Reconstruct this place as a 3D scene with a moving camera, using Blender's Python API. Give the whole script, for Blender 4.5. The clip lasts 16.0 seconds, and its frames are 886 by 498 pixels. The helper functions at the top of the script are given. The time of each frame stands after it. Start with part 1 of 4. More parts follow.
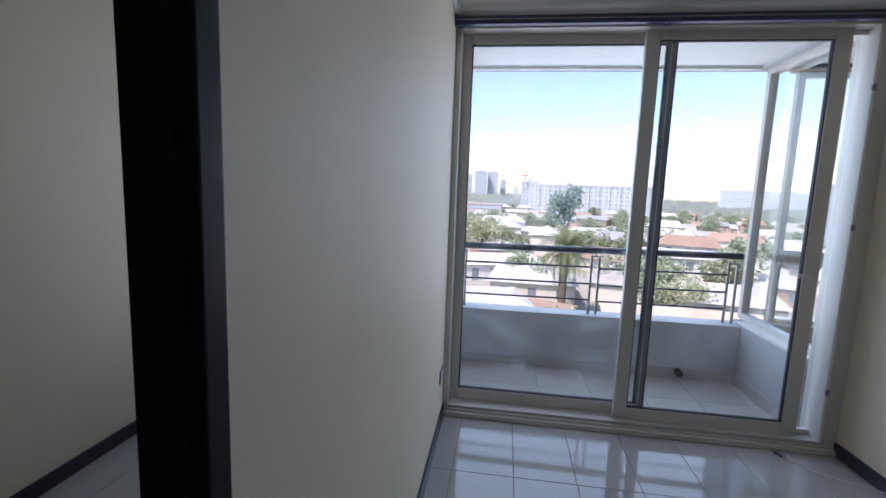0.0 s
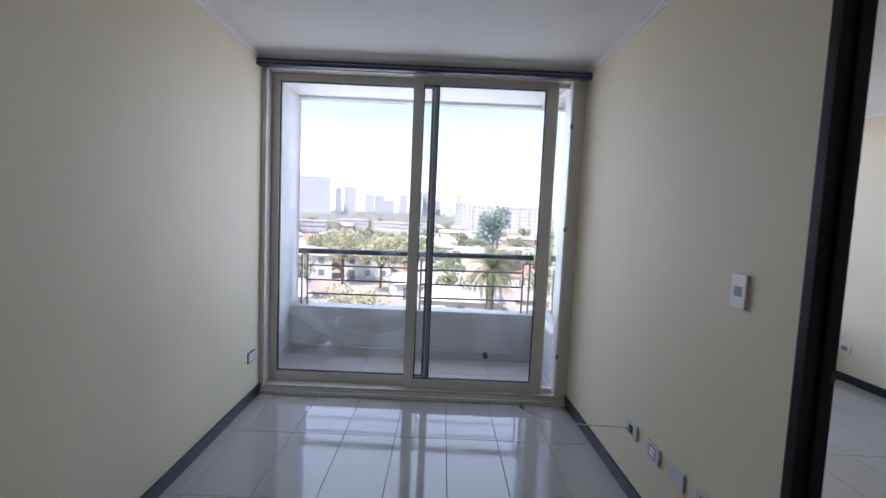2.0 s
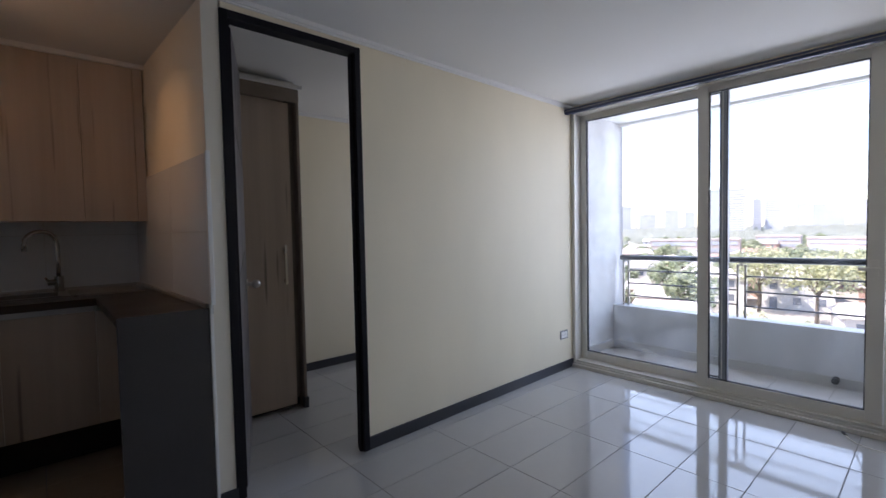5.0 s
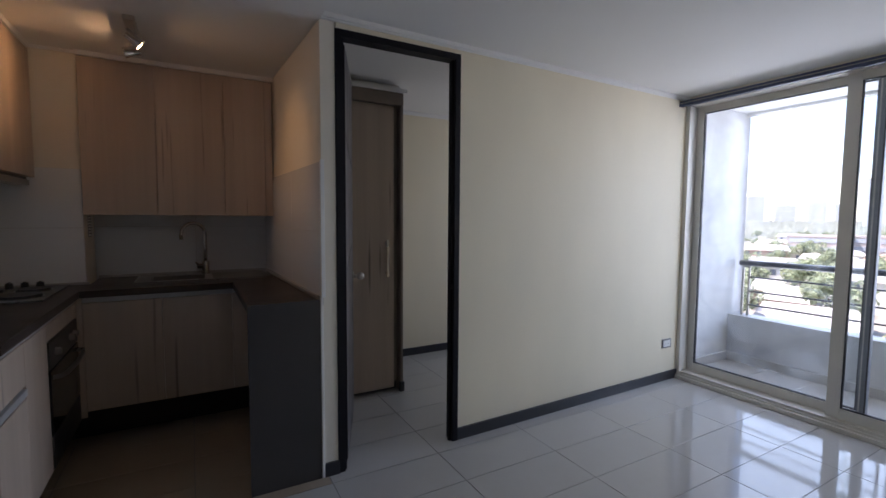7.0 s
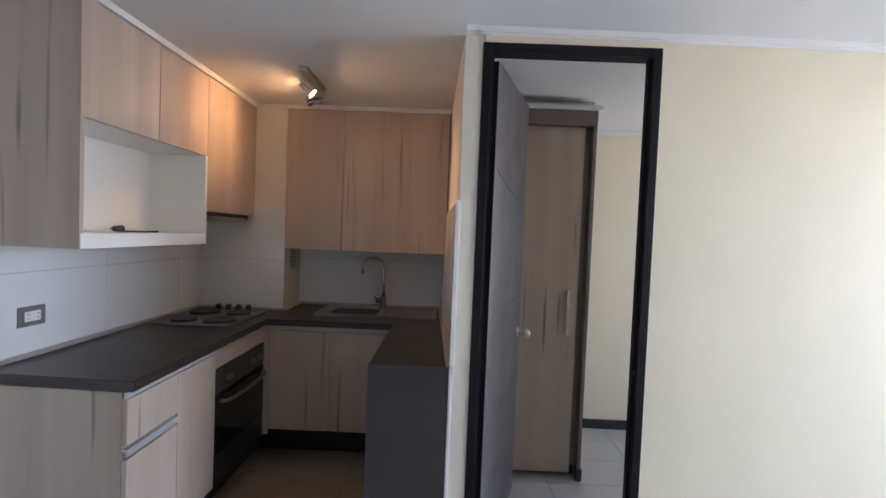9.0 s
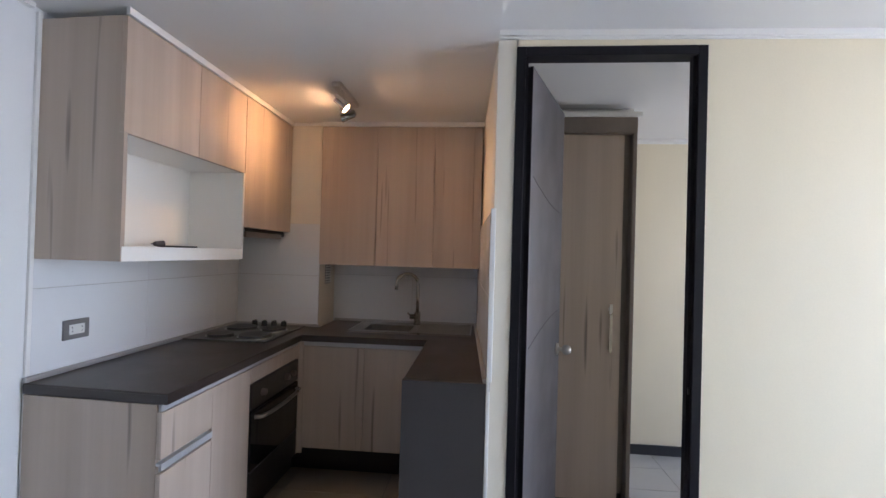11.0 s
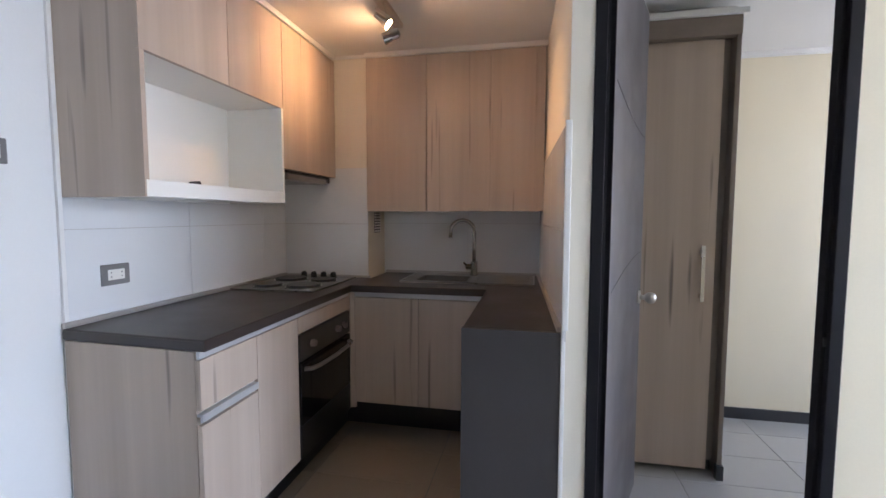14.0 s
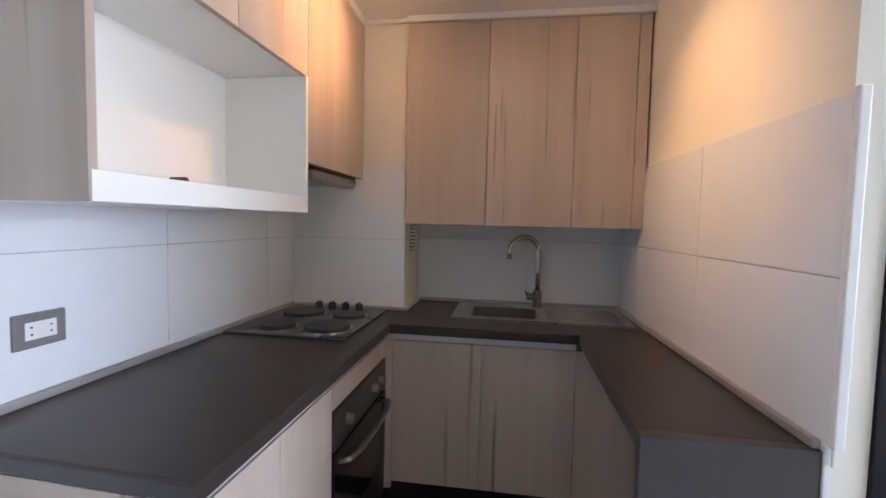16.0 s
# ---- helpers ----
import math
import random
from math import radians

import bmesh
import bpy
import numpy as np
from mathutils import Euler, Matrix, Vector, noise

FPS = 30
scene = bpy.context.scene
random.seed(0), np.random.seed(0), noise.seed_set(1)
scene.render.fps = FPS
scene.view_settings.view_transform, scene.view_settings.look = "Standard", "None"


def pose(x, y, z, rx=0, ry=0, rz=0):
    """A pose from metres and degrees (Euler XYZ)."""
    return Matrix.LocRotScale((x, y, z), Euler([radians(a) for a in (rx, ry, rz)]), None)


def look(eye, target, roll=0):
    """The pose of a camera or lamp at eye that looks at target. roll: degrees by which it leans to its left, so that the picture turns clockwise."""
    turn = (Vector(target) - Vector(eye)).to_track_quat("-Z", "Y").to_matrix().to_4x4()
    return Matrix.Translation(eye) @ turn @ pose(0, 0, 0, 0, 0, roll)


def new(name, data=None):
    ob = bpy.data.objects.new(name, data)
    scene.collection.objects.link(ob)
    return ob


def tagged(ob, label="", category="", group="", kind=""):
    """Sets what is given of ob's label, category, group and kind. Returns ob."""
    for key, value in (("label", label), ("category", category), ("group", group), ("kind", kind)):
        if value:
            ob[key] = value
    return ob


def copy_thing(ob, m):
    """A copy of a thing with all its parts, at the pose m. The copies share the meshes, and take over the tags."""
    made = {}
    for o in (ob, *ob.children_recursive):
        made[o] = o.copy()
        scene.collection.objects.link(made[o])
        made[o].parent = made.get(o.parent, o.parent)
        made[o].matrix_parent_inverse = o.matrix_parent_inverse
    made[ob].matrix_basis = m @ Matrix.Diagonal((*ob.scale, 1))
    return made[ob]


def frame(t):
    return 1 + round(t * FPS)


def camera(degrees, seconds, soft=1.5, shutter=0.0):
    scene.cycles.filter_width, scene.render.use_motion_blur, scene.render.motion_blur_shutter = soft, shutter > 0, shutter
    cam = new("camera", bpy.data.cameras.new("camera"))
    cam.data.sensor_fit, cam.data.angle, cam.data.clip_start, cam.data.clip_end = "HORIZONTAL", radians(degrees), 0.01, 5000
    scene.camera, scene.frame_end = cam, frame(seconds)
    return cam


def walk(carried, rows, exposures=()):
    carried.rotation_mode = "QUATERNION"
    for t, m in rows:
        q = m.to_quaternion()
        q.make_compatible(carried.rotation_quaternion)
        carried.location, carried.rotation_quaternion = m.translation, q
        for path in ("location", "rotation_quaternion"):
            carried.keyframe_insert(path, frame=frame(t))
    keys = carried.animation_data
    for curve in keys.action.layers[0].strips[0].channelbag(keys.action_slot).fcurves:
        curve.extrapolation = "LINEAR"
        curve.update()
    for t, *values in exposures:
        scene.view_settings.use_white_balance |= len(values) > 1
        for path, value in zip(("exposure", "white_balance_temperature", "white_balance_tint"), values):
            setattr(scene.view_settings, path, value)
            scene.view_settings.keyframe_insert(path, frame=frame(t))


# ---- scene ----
cam = camera(89.2, 16.0, shutter=0.2)
PATH = [
    (0, (0.326, -2.696, 1.364), (0.056, -0.731, 1.105), 2.1),
    (0.5, (0.535, -2.858, 1.365), (0.338, -0.882, 1.134), 2.2),
    (1, (0.802, -2.971, 1.384), (0.677, -0.986, 1.172), 2.0),
    (1.5, (1.06, -3.051, 1.366), (1.022, -1.059, 1.191), 2.2),
    (2, (1.252, -3.206, 1.324), (1.261, -1.212, 1.167), 2.5),
    (2.5, (1.451, -3.339, 1.339), (1.29, -1.351, 1.197), 2.2),
    (3, (1.662, -3.424, 1.337), (1.158, -1.492, 1.214), 1.8),
    (3.5, (1.836, -3.557, 1.316), (1.117, -1.694, 1.209), 1.2),
    (4, (1.987, -3.635, 1.309), (1.061, -1.866, 1.206), 0.5),
    (4.5, (2.145, -3.651, 1.268), (0.875, -2.109, 1.18), -0.5),
    (4.7, (2.19, -3.655, 1.248), (0.812, -2.208, 1.165), -0.9),
    (7, (2.293, -3.659, 1.344), (0.553, -2.683, 1.201), 0.4),
    (7.5, (2.21, -3.542, 1.389), (0.378, -2.754, 1.238), 1.1),
    (8, (2.047, -3.42, 1.423), (0.143, -2.826, 1.279), 1.8),
    (8.5, (1.951, -3.261, 1.455), (-0.035, -3.059, 1.334), 1.8),
    (9, (1.903, -3.136, 1.479), (-0.096, -3.152, 1.412), 2.3),
    (9.5, (1.882, -3.116, 1.497), (-0.115, -3.212, 1.479), 2.3),
    (12, (1.823, -3.17, 1.367), (-0.166, -3.375, 1.359), 1.2),
    (12.5, (1.817, -3.191, 1.339), (-0.17, -3.413, 1.279), 1.1),
    (13, (1.812, -3.222, 1.321), (-0.173, -3.446, 1.217), 0.7),
    (13.5, (1.741, -3.209, 1.318), (-0.239, -3.456, 1.18), 0.3),
    (14, (1.575, -3.202, 1.313), (-0.381, -3.595, 1.167), 0.1),
    (14.5, (1.45, -3.331, 1.333), (-0.492, -3.786, 1.184), 0.7),
    (15, (1.326, -3.499, 1.36), (-0.614, -3.967, 1.231), 1.2),
    (15.5, (1.163, -3.612, 1.353), (-0.781, -4.062, 1.227), 1.4),
    (16, (1.006, -3.717, 1.353), (-0.968, -4.013, 1.233), 1.3),
]
EXPOSURES = [(0.0, 1.25, 6180, 24), (0.6, 1.5, 6230, 25), (1.5, 1.58, 6380, 27), (3.0, 1.63, 6430, 27), (4.5, 1.98, 6430, 27), (7.0, 2.03, 6450, 27), (7.5, 2.6, 6450, 27), (8.0, 2.95, 6400, 26), (8.5, 3.38, 6400, 26), (9.0, 3.5, 6400, 26), (12.5, 3.76, 6300, 26), (14.5, 3.98, 6370, 26), (16.0, 4.24, 6220, 26)]
walk(cam, [(t, look(eye, target, roll)) for t, eye, target, roll in PATH], EXPOSURES)

# ---- world, sun, exposure ----
world = bpy.data.worlds.new("world")
scene.world = world
world.use_nodes = True
wn = world.node_tree.nodes
sky = wn.new("ShaderNodeTexSky")
sky.sky_type = "NISHITA"
sky.sun_disc = False
SUN_TO = Vector((-0.36, -0.42, 0.83)).normalized()
sky.sun_elevation = math.asin(SUN_TO.z)
sky.sun_rotation = math.atan2(SUN_TO.x, SUN_TO.y)
sky.air_density, sky.dust_density = 1.0, 0.8
wn["Background"].inputs["Strength"].default_value = 0.125
world.node_tree.links.new(sky.outputs[0], wn["Background"].inputs["Color"])
sun_data = bpy.data.lights.new("sun", "SUN")
sun_data.energy, sun_data.angle, sun_data.color = 3.3, radians(0.5), (1.0, 0.95, 0.87)
sun = new("sun", sun_data)
sun.matrix_world = look((0, 0, 30), Vector((0, 0, 30)) - SUN_TO)



def window_light(x, y, z, w, h, power):
    """Sky light standing in a window's opening, shining into the flat."""
    d = bpy.data.lights.new("window_light", "AREA")
    d.shape, d.size, d.size_y, d.energy, d.color = "RECTANGLE", w, h, power, (0.655, 0.825, 1.0)
    ob = new("window_light", d)
    ob.matrix_world = look((x, y, z), (x, y - 1, z))


window_light(1.03, 1.065, 1.38, 2.1, 1.86, 10.0)
window_light(3.58, 1.03, 1.37, 2.4, 1.8, 4.5)
window_light(-0.95, 0.015, 1.32, 0.66, 1.7, 2.3)
SPOT_S, SPOT_N = 1.1, 1.3


# ---- materials ----
def socket(nd, key, value):
    nd.inputs[key].default_value = value


def base_material(name):
    m = bpy.data.materials.new(name)
    m.use_nodes = True
    return m, m.node_tree.nodes, m.node_tree.links, m.node_tree.nodes["Principled BSDF"]


def plain(name, col, rough=0.5, metal=0.0, var=0.08, scale=2.5, bump=0.0, bscale=80.0, rvar=0.0, spec=0.5, rnd=0.0, stretch=None):
    """Paint, plaster, metal, stone: two scales of tone, roughness and fine relief."""
    m, n, l, p = base_material(name)
    tc = n.new("ShaderNodeTexCoord")
    big, fine = n.new("ShaderNodeTexNoise"), n.new("ShaderNodeTexNoise")
    for t, sc in ((big, scale), (fine, bscale)):
        socket(t, "Scale", sc)
        socket(t, "Detail", 4.0)
        l.new(tc.outputs["Object"], t.inputs["Vector"])
    if stretch:
        mp = n.new("ShaderNodeMapping")
        socket(mp, "Scale", stretch)
        l.new(tc.outputs["Object"], mp.inputs["Vector"]), l.new(mp.outputs[0], big.inputs["Vector"])
    add = n.new("ShaderNodeMath")
    add.operation = "MULTIPLY_ADD"
    l.new(fine.outputs["Fac"], add.inputs[0])
    add.inputs[1].default_value = 0.35
    l.new(big.outputs["Fac"], add.inputs[2])
    rng = n.new("ShaderNodeMapRange")
    socket(rng, "From Min", 0.35), socket(rng, "From Max", 1.0)
    socket(rng, "To Min", 1.0 - var), socket(rng, "To Max", 1.0 + var)
    l.new(add.outputs[0], rng.inputs["Value"])
    hsv = n.new("ShaderNodeHueSaturation")
    socket(hsv, "Color", (*col, 1))
    val = rng.outputs[0]
    if rnd:
        oi = n.new("ShaderNodeObjectInfo")
        mr = n.new("ShaderNodeMapRange")
        socket(mr, "To Min", 1.0 - rnd), socket(mr, "To Max", 1.0 + rnd)
        l.new(oi.outputs["Random"], mr.inputs["Value"])
        mul = n.new("ShaderNodeMath")
        mul.operation = "MULTIPLY"
        l.new(val, mul.inputs[0]), l.new(mr.outputs[0], mul.inputs[1])
        val = mul.outputs[0]
    l.new(val, hsv.inputs["Value"])
    l.new(hsv.outputs[0], p.inputs["Base Color"])
    socket(p, "Roughness", rough), socket(p, "Metallic", metal), socket(p, "Specular IOR Level", spec)
    if rvar:
        rr = n.new("ShaderNodeMapRange")
        socket(rr, "From Min", 0.3), socket(rr, "From Max", 0.7)
        socket(rr, "To Min", max(0.0, rough - rvar)), socket(rr, "To Max", rough + rvar)
        l.new(big.outputs["Fac"], rr.inputs["Value"])
        l.new(rr.outputs[0], p.inputs["Roughness"])
    if bump:
        b = n.new("ShaderNodeBump")
        socket(b, "Strength", bump), socket(b, "Distance", 0.002)
        l.new(fine.outputs["Fac"], b.inputs["Height"])
        l.new(b.outputs[0], p.inputs["Normal"])
    return m


def ramp(n, stops):
    r = n.new("ShaderNodeValToRGB")
    while len(r.color_ramp.elements) < len(stops):
        r.color_ramp.elements.new(0.5)
    for e, (pos, c) in zip(r.color_ramp.elements, stops):
        e.position, e.color = pos, (*c, 1)
    return r


def laminate(name, light, dark, crack, rough=0.42):
    """Upright-grained wood laminate with long dark cracks, offset from board to board."""
    m, n, l, p = base_material(name)
    tc, oi = n.new("ShaderNodeTexCoord"), n.new("ShaderNodeObjectInfo")
    shift = n.new("ShaderNodeVectorMath")
    shift.operation = "MULTIPLY_ADD"
    comb = n.new("ShaderNodeCombineXYZ")
    for i in range(3):
        l.new(oi.outputs["Random"], comb.inputs[i])
    shift.inputs[1].default_value = (7.3, 5.1, 9.7)
    l.new(comb.outputs[0], shift.inputs[0])
    l.new(tc.outputs["Object"], shift.inputs[2])

    def noise_at(sx, sz, detail):
        mp, t = n.new("ShaderNodeMapping"), n.new("ShaderNodeTexNoise")
        socket(mp, "Scale", (sx, sx, sz))
        socket(t, "Scale", 1.0), socket(t, "Detail", detail)
        l.new(shift.outputs[0], mp.inputs["Vector"])
        l.new(mp.outputs[0], t.inputs["Vector"])
        return t
    broad, grain, split = noise_at(9.0, 0.45, 3.0), noise_at(60.0, 1.6, 3.0), noise_at(24.0, 1.15, 1.5)
    col = ramp(n, [(0.3, dark), (0.7, light)])
    l.new(broad.outputs["Fac"], col.inputs[0])
    g = ramp(n, [(0.35, (0.90, 0.895, 0.89)), (0.65, (1, 1, 1))])
    l.new(grain.outputs["Fac"], g.inputs[0])
    mul = n.new("ShaderNodeMix")
    mul.data_type, mul.blend_type = "RGBA", "MULTIPLY"
    mul.inputs[0].default_value = 0.3
    l.new(col.outputs[0], mul.inputs[6]), l.new(g.outputs[0], mul.inputs[7])
    c = ramp(n, [(0.0, (1, 1, 1)), (0.662, (1, 1, 1)), (0.708, (0.45, 0.45, 0.45)), (0.75, (0, 0, 0))])
    l.new(split.outputs["Fac"], c.inputs[0])
    mix = n.new("ShaderNodeMix")
    mix.data_type, mix.blend_type = "RGBA", "MIX"
    mix.inputs[6].default_value = (*crack, 1)
    l.new(c.outputs[0], mix.inputs[0])
    l.new(mul.outputs[2], mix.inputs[7])
    l.new(mix.outputs[2], p.inputs["Base Color"])
    socket(p, "Roughness", rough)
    b = n.new("ShaderNodeBump")
    socket(b, "Strength", 0.12), socket(b, "Distance", 0.001)
    l.new(grain.outputs["Fac"], b.inputs["Height"])
    l.new(b.outputs[0], p.inputs["Normal"])
    return m


def glass_material(name, film=0.0, tint=(0.97, 0.985, 0.98)):
    """Clear thin pane: gloss by angle over a clear body, with a faint uneven film of dust that also hazes the view."""
    m, n, l, p = base_material(name)
    n.remove(p)
    out = n["Material Output"]
    clear, gloss, lw, mx = n.new("ShaderNodeBsdfTransparent"), n.new("ShaderNodeBsdfGlossy"), n.new("ShaderNodeLayerWeight"), n.new("ShaderNodeMixShader")
    socket(clear, "Color", (*tint, 1)), socket(gloss, "Roughness", 0.0), socket(lw, "Blend", 0.5)
    power, grow = n.new("ShaderNodeMath"), n.new("ShaderNodeMath")
    power.operation, grow.operation = "POWER", "MULTIPLY_ADD"
    power.inputs[1].default_value, grow.inputs[1].default_value, grow.inputs[2].default_value = 5.0, 0.9, 0.035
    l.new(lw.outputs["Facing"], power.inputs[0]), l.new(power.outputs[0], grow.inputs[0])
    l.new(grow.outputs[0], mx.inputs[0]), l.new(clear.outputs[0], mx.inputs[1]), l.new(gloss.outputs[0], mx.inputs[2])
    last = mx
    if film:
        tc, t, mr = n.new("ShaderNodeTexCoord"), n.new("ShaderNodeTexNoise"), n.new("ShaderNodeMapRange")
        socket(t, "Scale", 2.2), socket(t, "Detail", 5.0), socket(t, "Distortion", 2.5)
        socket(mr, "From Min", 0.45), socket(mr, "From Max", 0.8), socket(mr, "To Max", film)
        l.new(tc.outputs["Object"], t.inputs["Vector"]), l.new(t.outputs["Fac"], mr.inputs["Value"])
        dust, mx2 = n.new("ShaderNodeBsdfTranslucent"), n.new("ShaderNodeMixShader")
        socket(dust, "Color", (0.8, 0.82, 0.85, 1))
        l.new(mr.outputs[0], mx2.inputs[0]), l.new(mx.outputs[0], mx2.inputs[1]), l.new(dust.outputs[0], mx2.inputs[2])
        last = mx2
    l.new(last.outputs[0], out.inputs["Surface"])
    return m


def glow(name, col, strength):
    m, n, l, p = base_material(name)
    socket(p, "Base Color", (*col, 1)), socket(p, "Emission Color", (*col, 1)), socket(p, "Emission Strength", strength)
    return m


CREAM = plain("cream_paint", (0.785, 0.703, 0.532), 0.62, var=0.06, scale=1.6, bump=0.16, bscale=140, stretch=(1.2, 1.2, 0.6))
SOFTCREAM = plain("soft_cream_paint", (0.78, 0.725, 0.615), 0.62, var=0.05, scale=1.3, bump=0.12, bscale=140)
PALE = plain("pale_paint", (0.77, 0.775, 0.76), 0.62, var=0.03, scale=1.3, bump=0.12, bscale=140)
WHITE = plain("ceiling_white", (0.75, 0.74, 0.71), 0.75, var=0.025, scale=1.1, bump=0.25, bscale=160)
TRIM = plain("white_trim", (0.80, 0.79, 0.76), 0.45, var=0.03)
BASEB = plain("dark_skirting", (0.026, 0.027, 0.034), 0.36, var=0.08, scale=6, rvar=0.08)
BLACKWOOD = plain("dark_door_frame", (0.011, 0.0095, 0.012), 0.55, var=0.2, scale=9, bump=0.1, rvar=0.1, spec=0.18)
LEAF = plain("grey_brown_door", (0.105, 0.092, 0.095), 0.42, var=0.08, scale=4, bump=0.1, rvar=0.08)
GROOVE = plain("door_groove", (0.075, 0.066, 0.068), 0.6)
TILE = plain("floor_porcelain", (0.41, 0.40, 0.38), 0.07, var=0.035, scale=3.0, bscale=30, rvar=0.03, rnd=0.025, spec=0.6)
# Kitchen floor: same porcelain, with kitchen shade and warm lamp light in its colour.
SHADETILE = plain("shaded_kitchen_tile", (0.38, 0.31, 0.235), 0.22, var=0.06, scale=3.0, bscale=30, rvar=0.05, rnd=0.03)
GROUT = plain("grout", (0.20, 0.19, 0.18), 0.9, var=0.15)
BTILE = plain("balcony_tile", (0.46, 0.44, 0.41), 0.35, var=0.08, rnd=0.03)
WTILE = plain("wall_tile", (0.76, 0.77, 0.77), 0.13, var=0.02, rvar=0.03, rnd=0.012)
WGROUT = plain("wall_grout", (0.58, 0.56, 0.53), 0.9)
COUNTER = plain("counter_laminate", (0.040, 0.029, 0.025), 0.34, spec=0.45, var=0.04, scale=5, bump=0.15, bscale=320, rvar=0.03)
WOOD = laminate("grey_oak_laminate", (0.56, 0.455, 0.372), (0.455, 0.362, 0.288), (0.25, 0.195, 0.16))
CLOSET = laminate("closet_laminate", (0.55, 0.44, 0.365), (0.46, 0.365, 0.30), (0.22, 0.175, 0.15))
CLOSETF = plain("closet_frame", (0.22, 0.175, 0.145), 0.5, var=0.12, scale=8)
MELAMINE = plain("white_melamine", (0.86, 0.85, 0.80), 0.35, var=0.02)
ALU = plain("window_aluminium", (0.68, 0.655, 0.61), 0.38, metal=0.2, var=0.05, rvar=0.06)
ALUGREY = plain("grey_seal_profile", (0.26, 0.27, 0.30), 0.42, metal=0.3, var=0.1)
SINKSTEEL = plain("sink_steel", (0.34, 0.31, 0.28), 0.33, metal=1.0, var=0.06, rvar=0.08)
TAPSTEEL = plain("tap_chrome", (0.48, 0.46, 0.43), 0.16, metal=1.0, var=0.05)
SEAL = plain("black_seal", (0.02, 0.02, 0.022), 0.7)
STEEL = plain("brushed_steel", (0.62, 0.60, 0.57), 0.24, metal=1.0, var=0.06, rvar=0.08)
CHROME = plain("chrome", (0.75, 0.74, 0.72), 0.10, metal=1.0, var=0.03)
NICKEL = plain("satin_nickel", (0.60, 0.57, 0.53), 0.28, metal=1.0, var=0.05)
BLACK = plain("black_enamel", (0.014, 0.014, 0.015), 0.35, var=0.2)
DARKGLASS = plain("oven_glass", (0.008, 0.008, 0.009), 0.04, var=0.05)
PLASTIC = plain("white_plastic", (0.78, 0.77, 0.73), 0.35, var=0.02)
SOCKETGREY = plain("pale_grey_plate", (0.55, 0.55, 0.56), 0.35, var=0.03)
GREYPLASTIC = plain("grey_plate", (0.20, 0.195, 0.19), 0.35, var=0.06)
RAILPAINT = plain("dark_rail_paint", (0.040, 0.045, 0.055), 0.35, var=0.15)
RAILSTEEL = plain("rail_steel", (0.30, 0.28, 0.25), 0.4, metal=0.6, var=0.12)
POLE = plain("navy_pole", (0.026, 0.038, 0.09), 0.35, var=0.1)
STUCCO = plain("balcony_plaster", (0.54, 0.54, 0.54), 0.8, var=0.22, scale=3, bump=0.6, bscale=90, stretch=(1.2, 1.2, 0.5))
# The dust film doubles as a hazy veil over the town outside.
GLASS = glass_material("window_glass", 0.035)
DUSTY = glass_material("dusty_window_glass", 0.11)
BULB = glow("lamp_bulb", (1.0, 0.62, 0.30), 21.0)
FROST = plain("frosted_glass_shade", (0.62, 0.60, 0.55), 0.3, var=0.05)
CABLE = plain("beige_cable", (0.45, 0.40, 0.32), 0.5)


# ---- mesh helpers ----
def cuboid(bm, x0, x1, y0, y1, z0, z1):
    v = [bm.verts.new((x, y, z)) for z in (z0, z1) for x, y in ((x0, y0), (x1, y0), (x1, y1), (x0, y1))]
    for f in ((3, 2, 1, 0), (4, 5, 6, 7), (0, 1, 5, 4), (1, 2, 6, 5), (2, 3, 7, 6), (3, 0, 4, 7)):
        bm.faces.new([v[i] for i in f])
    return bm


def rod(bm, a, b, r, seg=14, r2=None):
    a, b = Vector(a), Vector(b)
    m = Matrix.Translation((a + b) / 2) @ (b - a).to_track_quat("Z", "Y").to_matrix().to_4x4()
    bmesh.ops.create_cone(bm, cap_ends=True, segments=seg, radius1=r, radius2=r if r2 is None else r2, depth=(b - a).length, matrix=m)
    return bm


def tube(bm, pts, r, seg=10):
    """A round tube along points."""
    pts = [Vector(q) for q in pts]
    rings = []
    for i, q in enumerate(pts):
        d = (pts[min(i + 1, len(pts) - 1)] - pts[max(i - 1, 0)]).normalized()
        side = d.cross(Vector((0, 0, 1)) if abs(d.z) < 0.95 else Vector((1, 0, 0))).normalized()
        up = side.cross(d)
        rings.append([bm.verts.new(q + r * (math.cos(k * math.tau / seg) * side + math.sin(k * math.tau / seg) * up)) for k in range(seg)])
    for a, b in zip(rings, rings[1:]):
        for k in range(seg):
            bm.faces.new((a[k], a[(k + 1) % seg], b[(k + 1) % seg], b[k]))
    bm.faces.new(rings[0][::-1]), bm.faces.new(rings[-1])
    return bm


def finish(name, bm, material, bevel=0.0, smooth=False, origin=(0, 0, 0)):
    if bevel:
        bmesh.ops.bevel(bm, geom=list(bm.edges), offset=bevel, segments=2, affect="EDGES", profile=0.6)
    bmesh.ops.recalc_face_normals(bm, faces=list(bm.faces))
    bmesh.ops.translate(bm, verts=list(bm.verts), vec=-Vector(origin))
    me = bpy.data.meshes.new(name)
    for f in bm.faces:
        f.smooth = smooth
    bm.to_mesh(me)
    bm.free()
    me.materials.append(material)
    return me


def thing(name, at, label, category, group="", kind=""):
    e = new(name)
    e.location = at
    e.empty_display_size = 0.05
    return tagged(e, label, category, group, kind)


def spot_of(ob):
    v = Vector(ob.location)
    return v + spot_of(ob.parent) if ob.parent else v


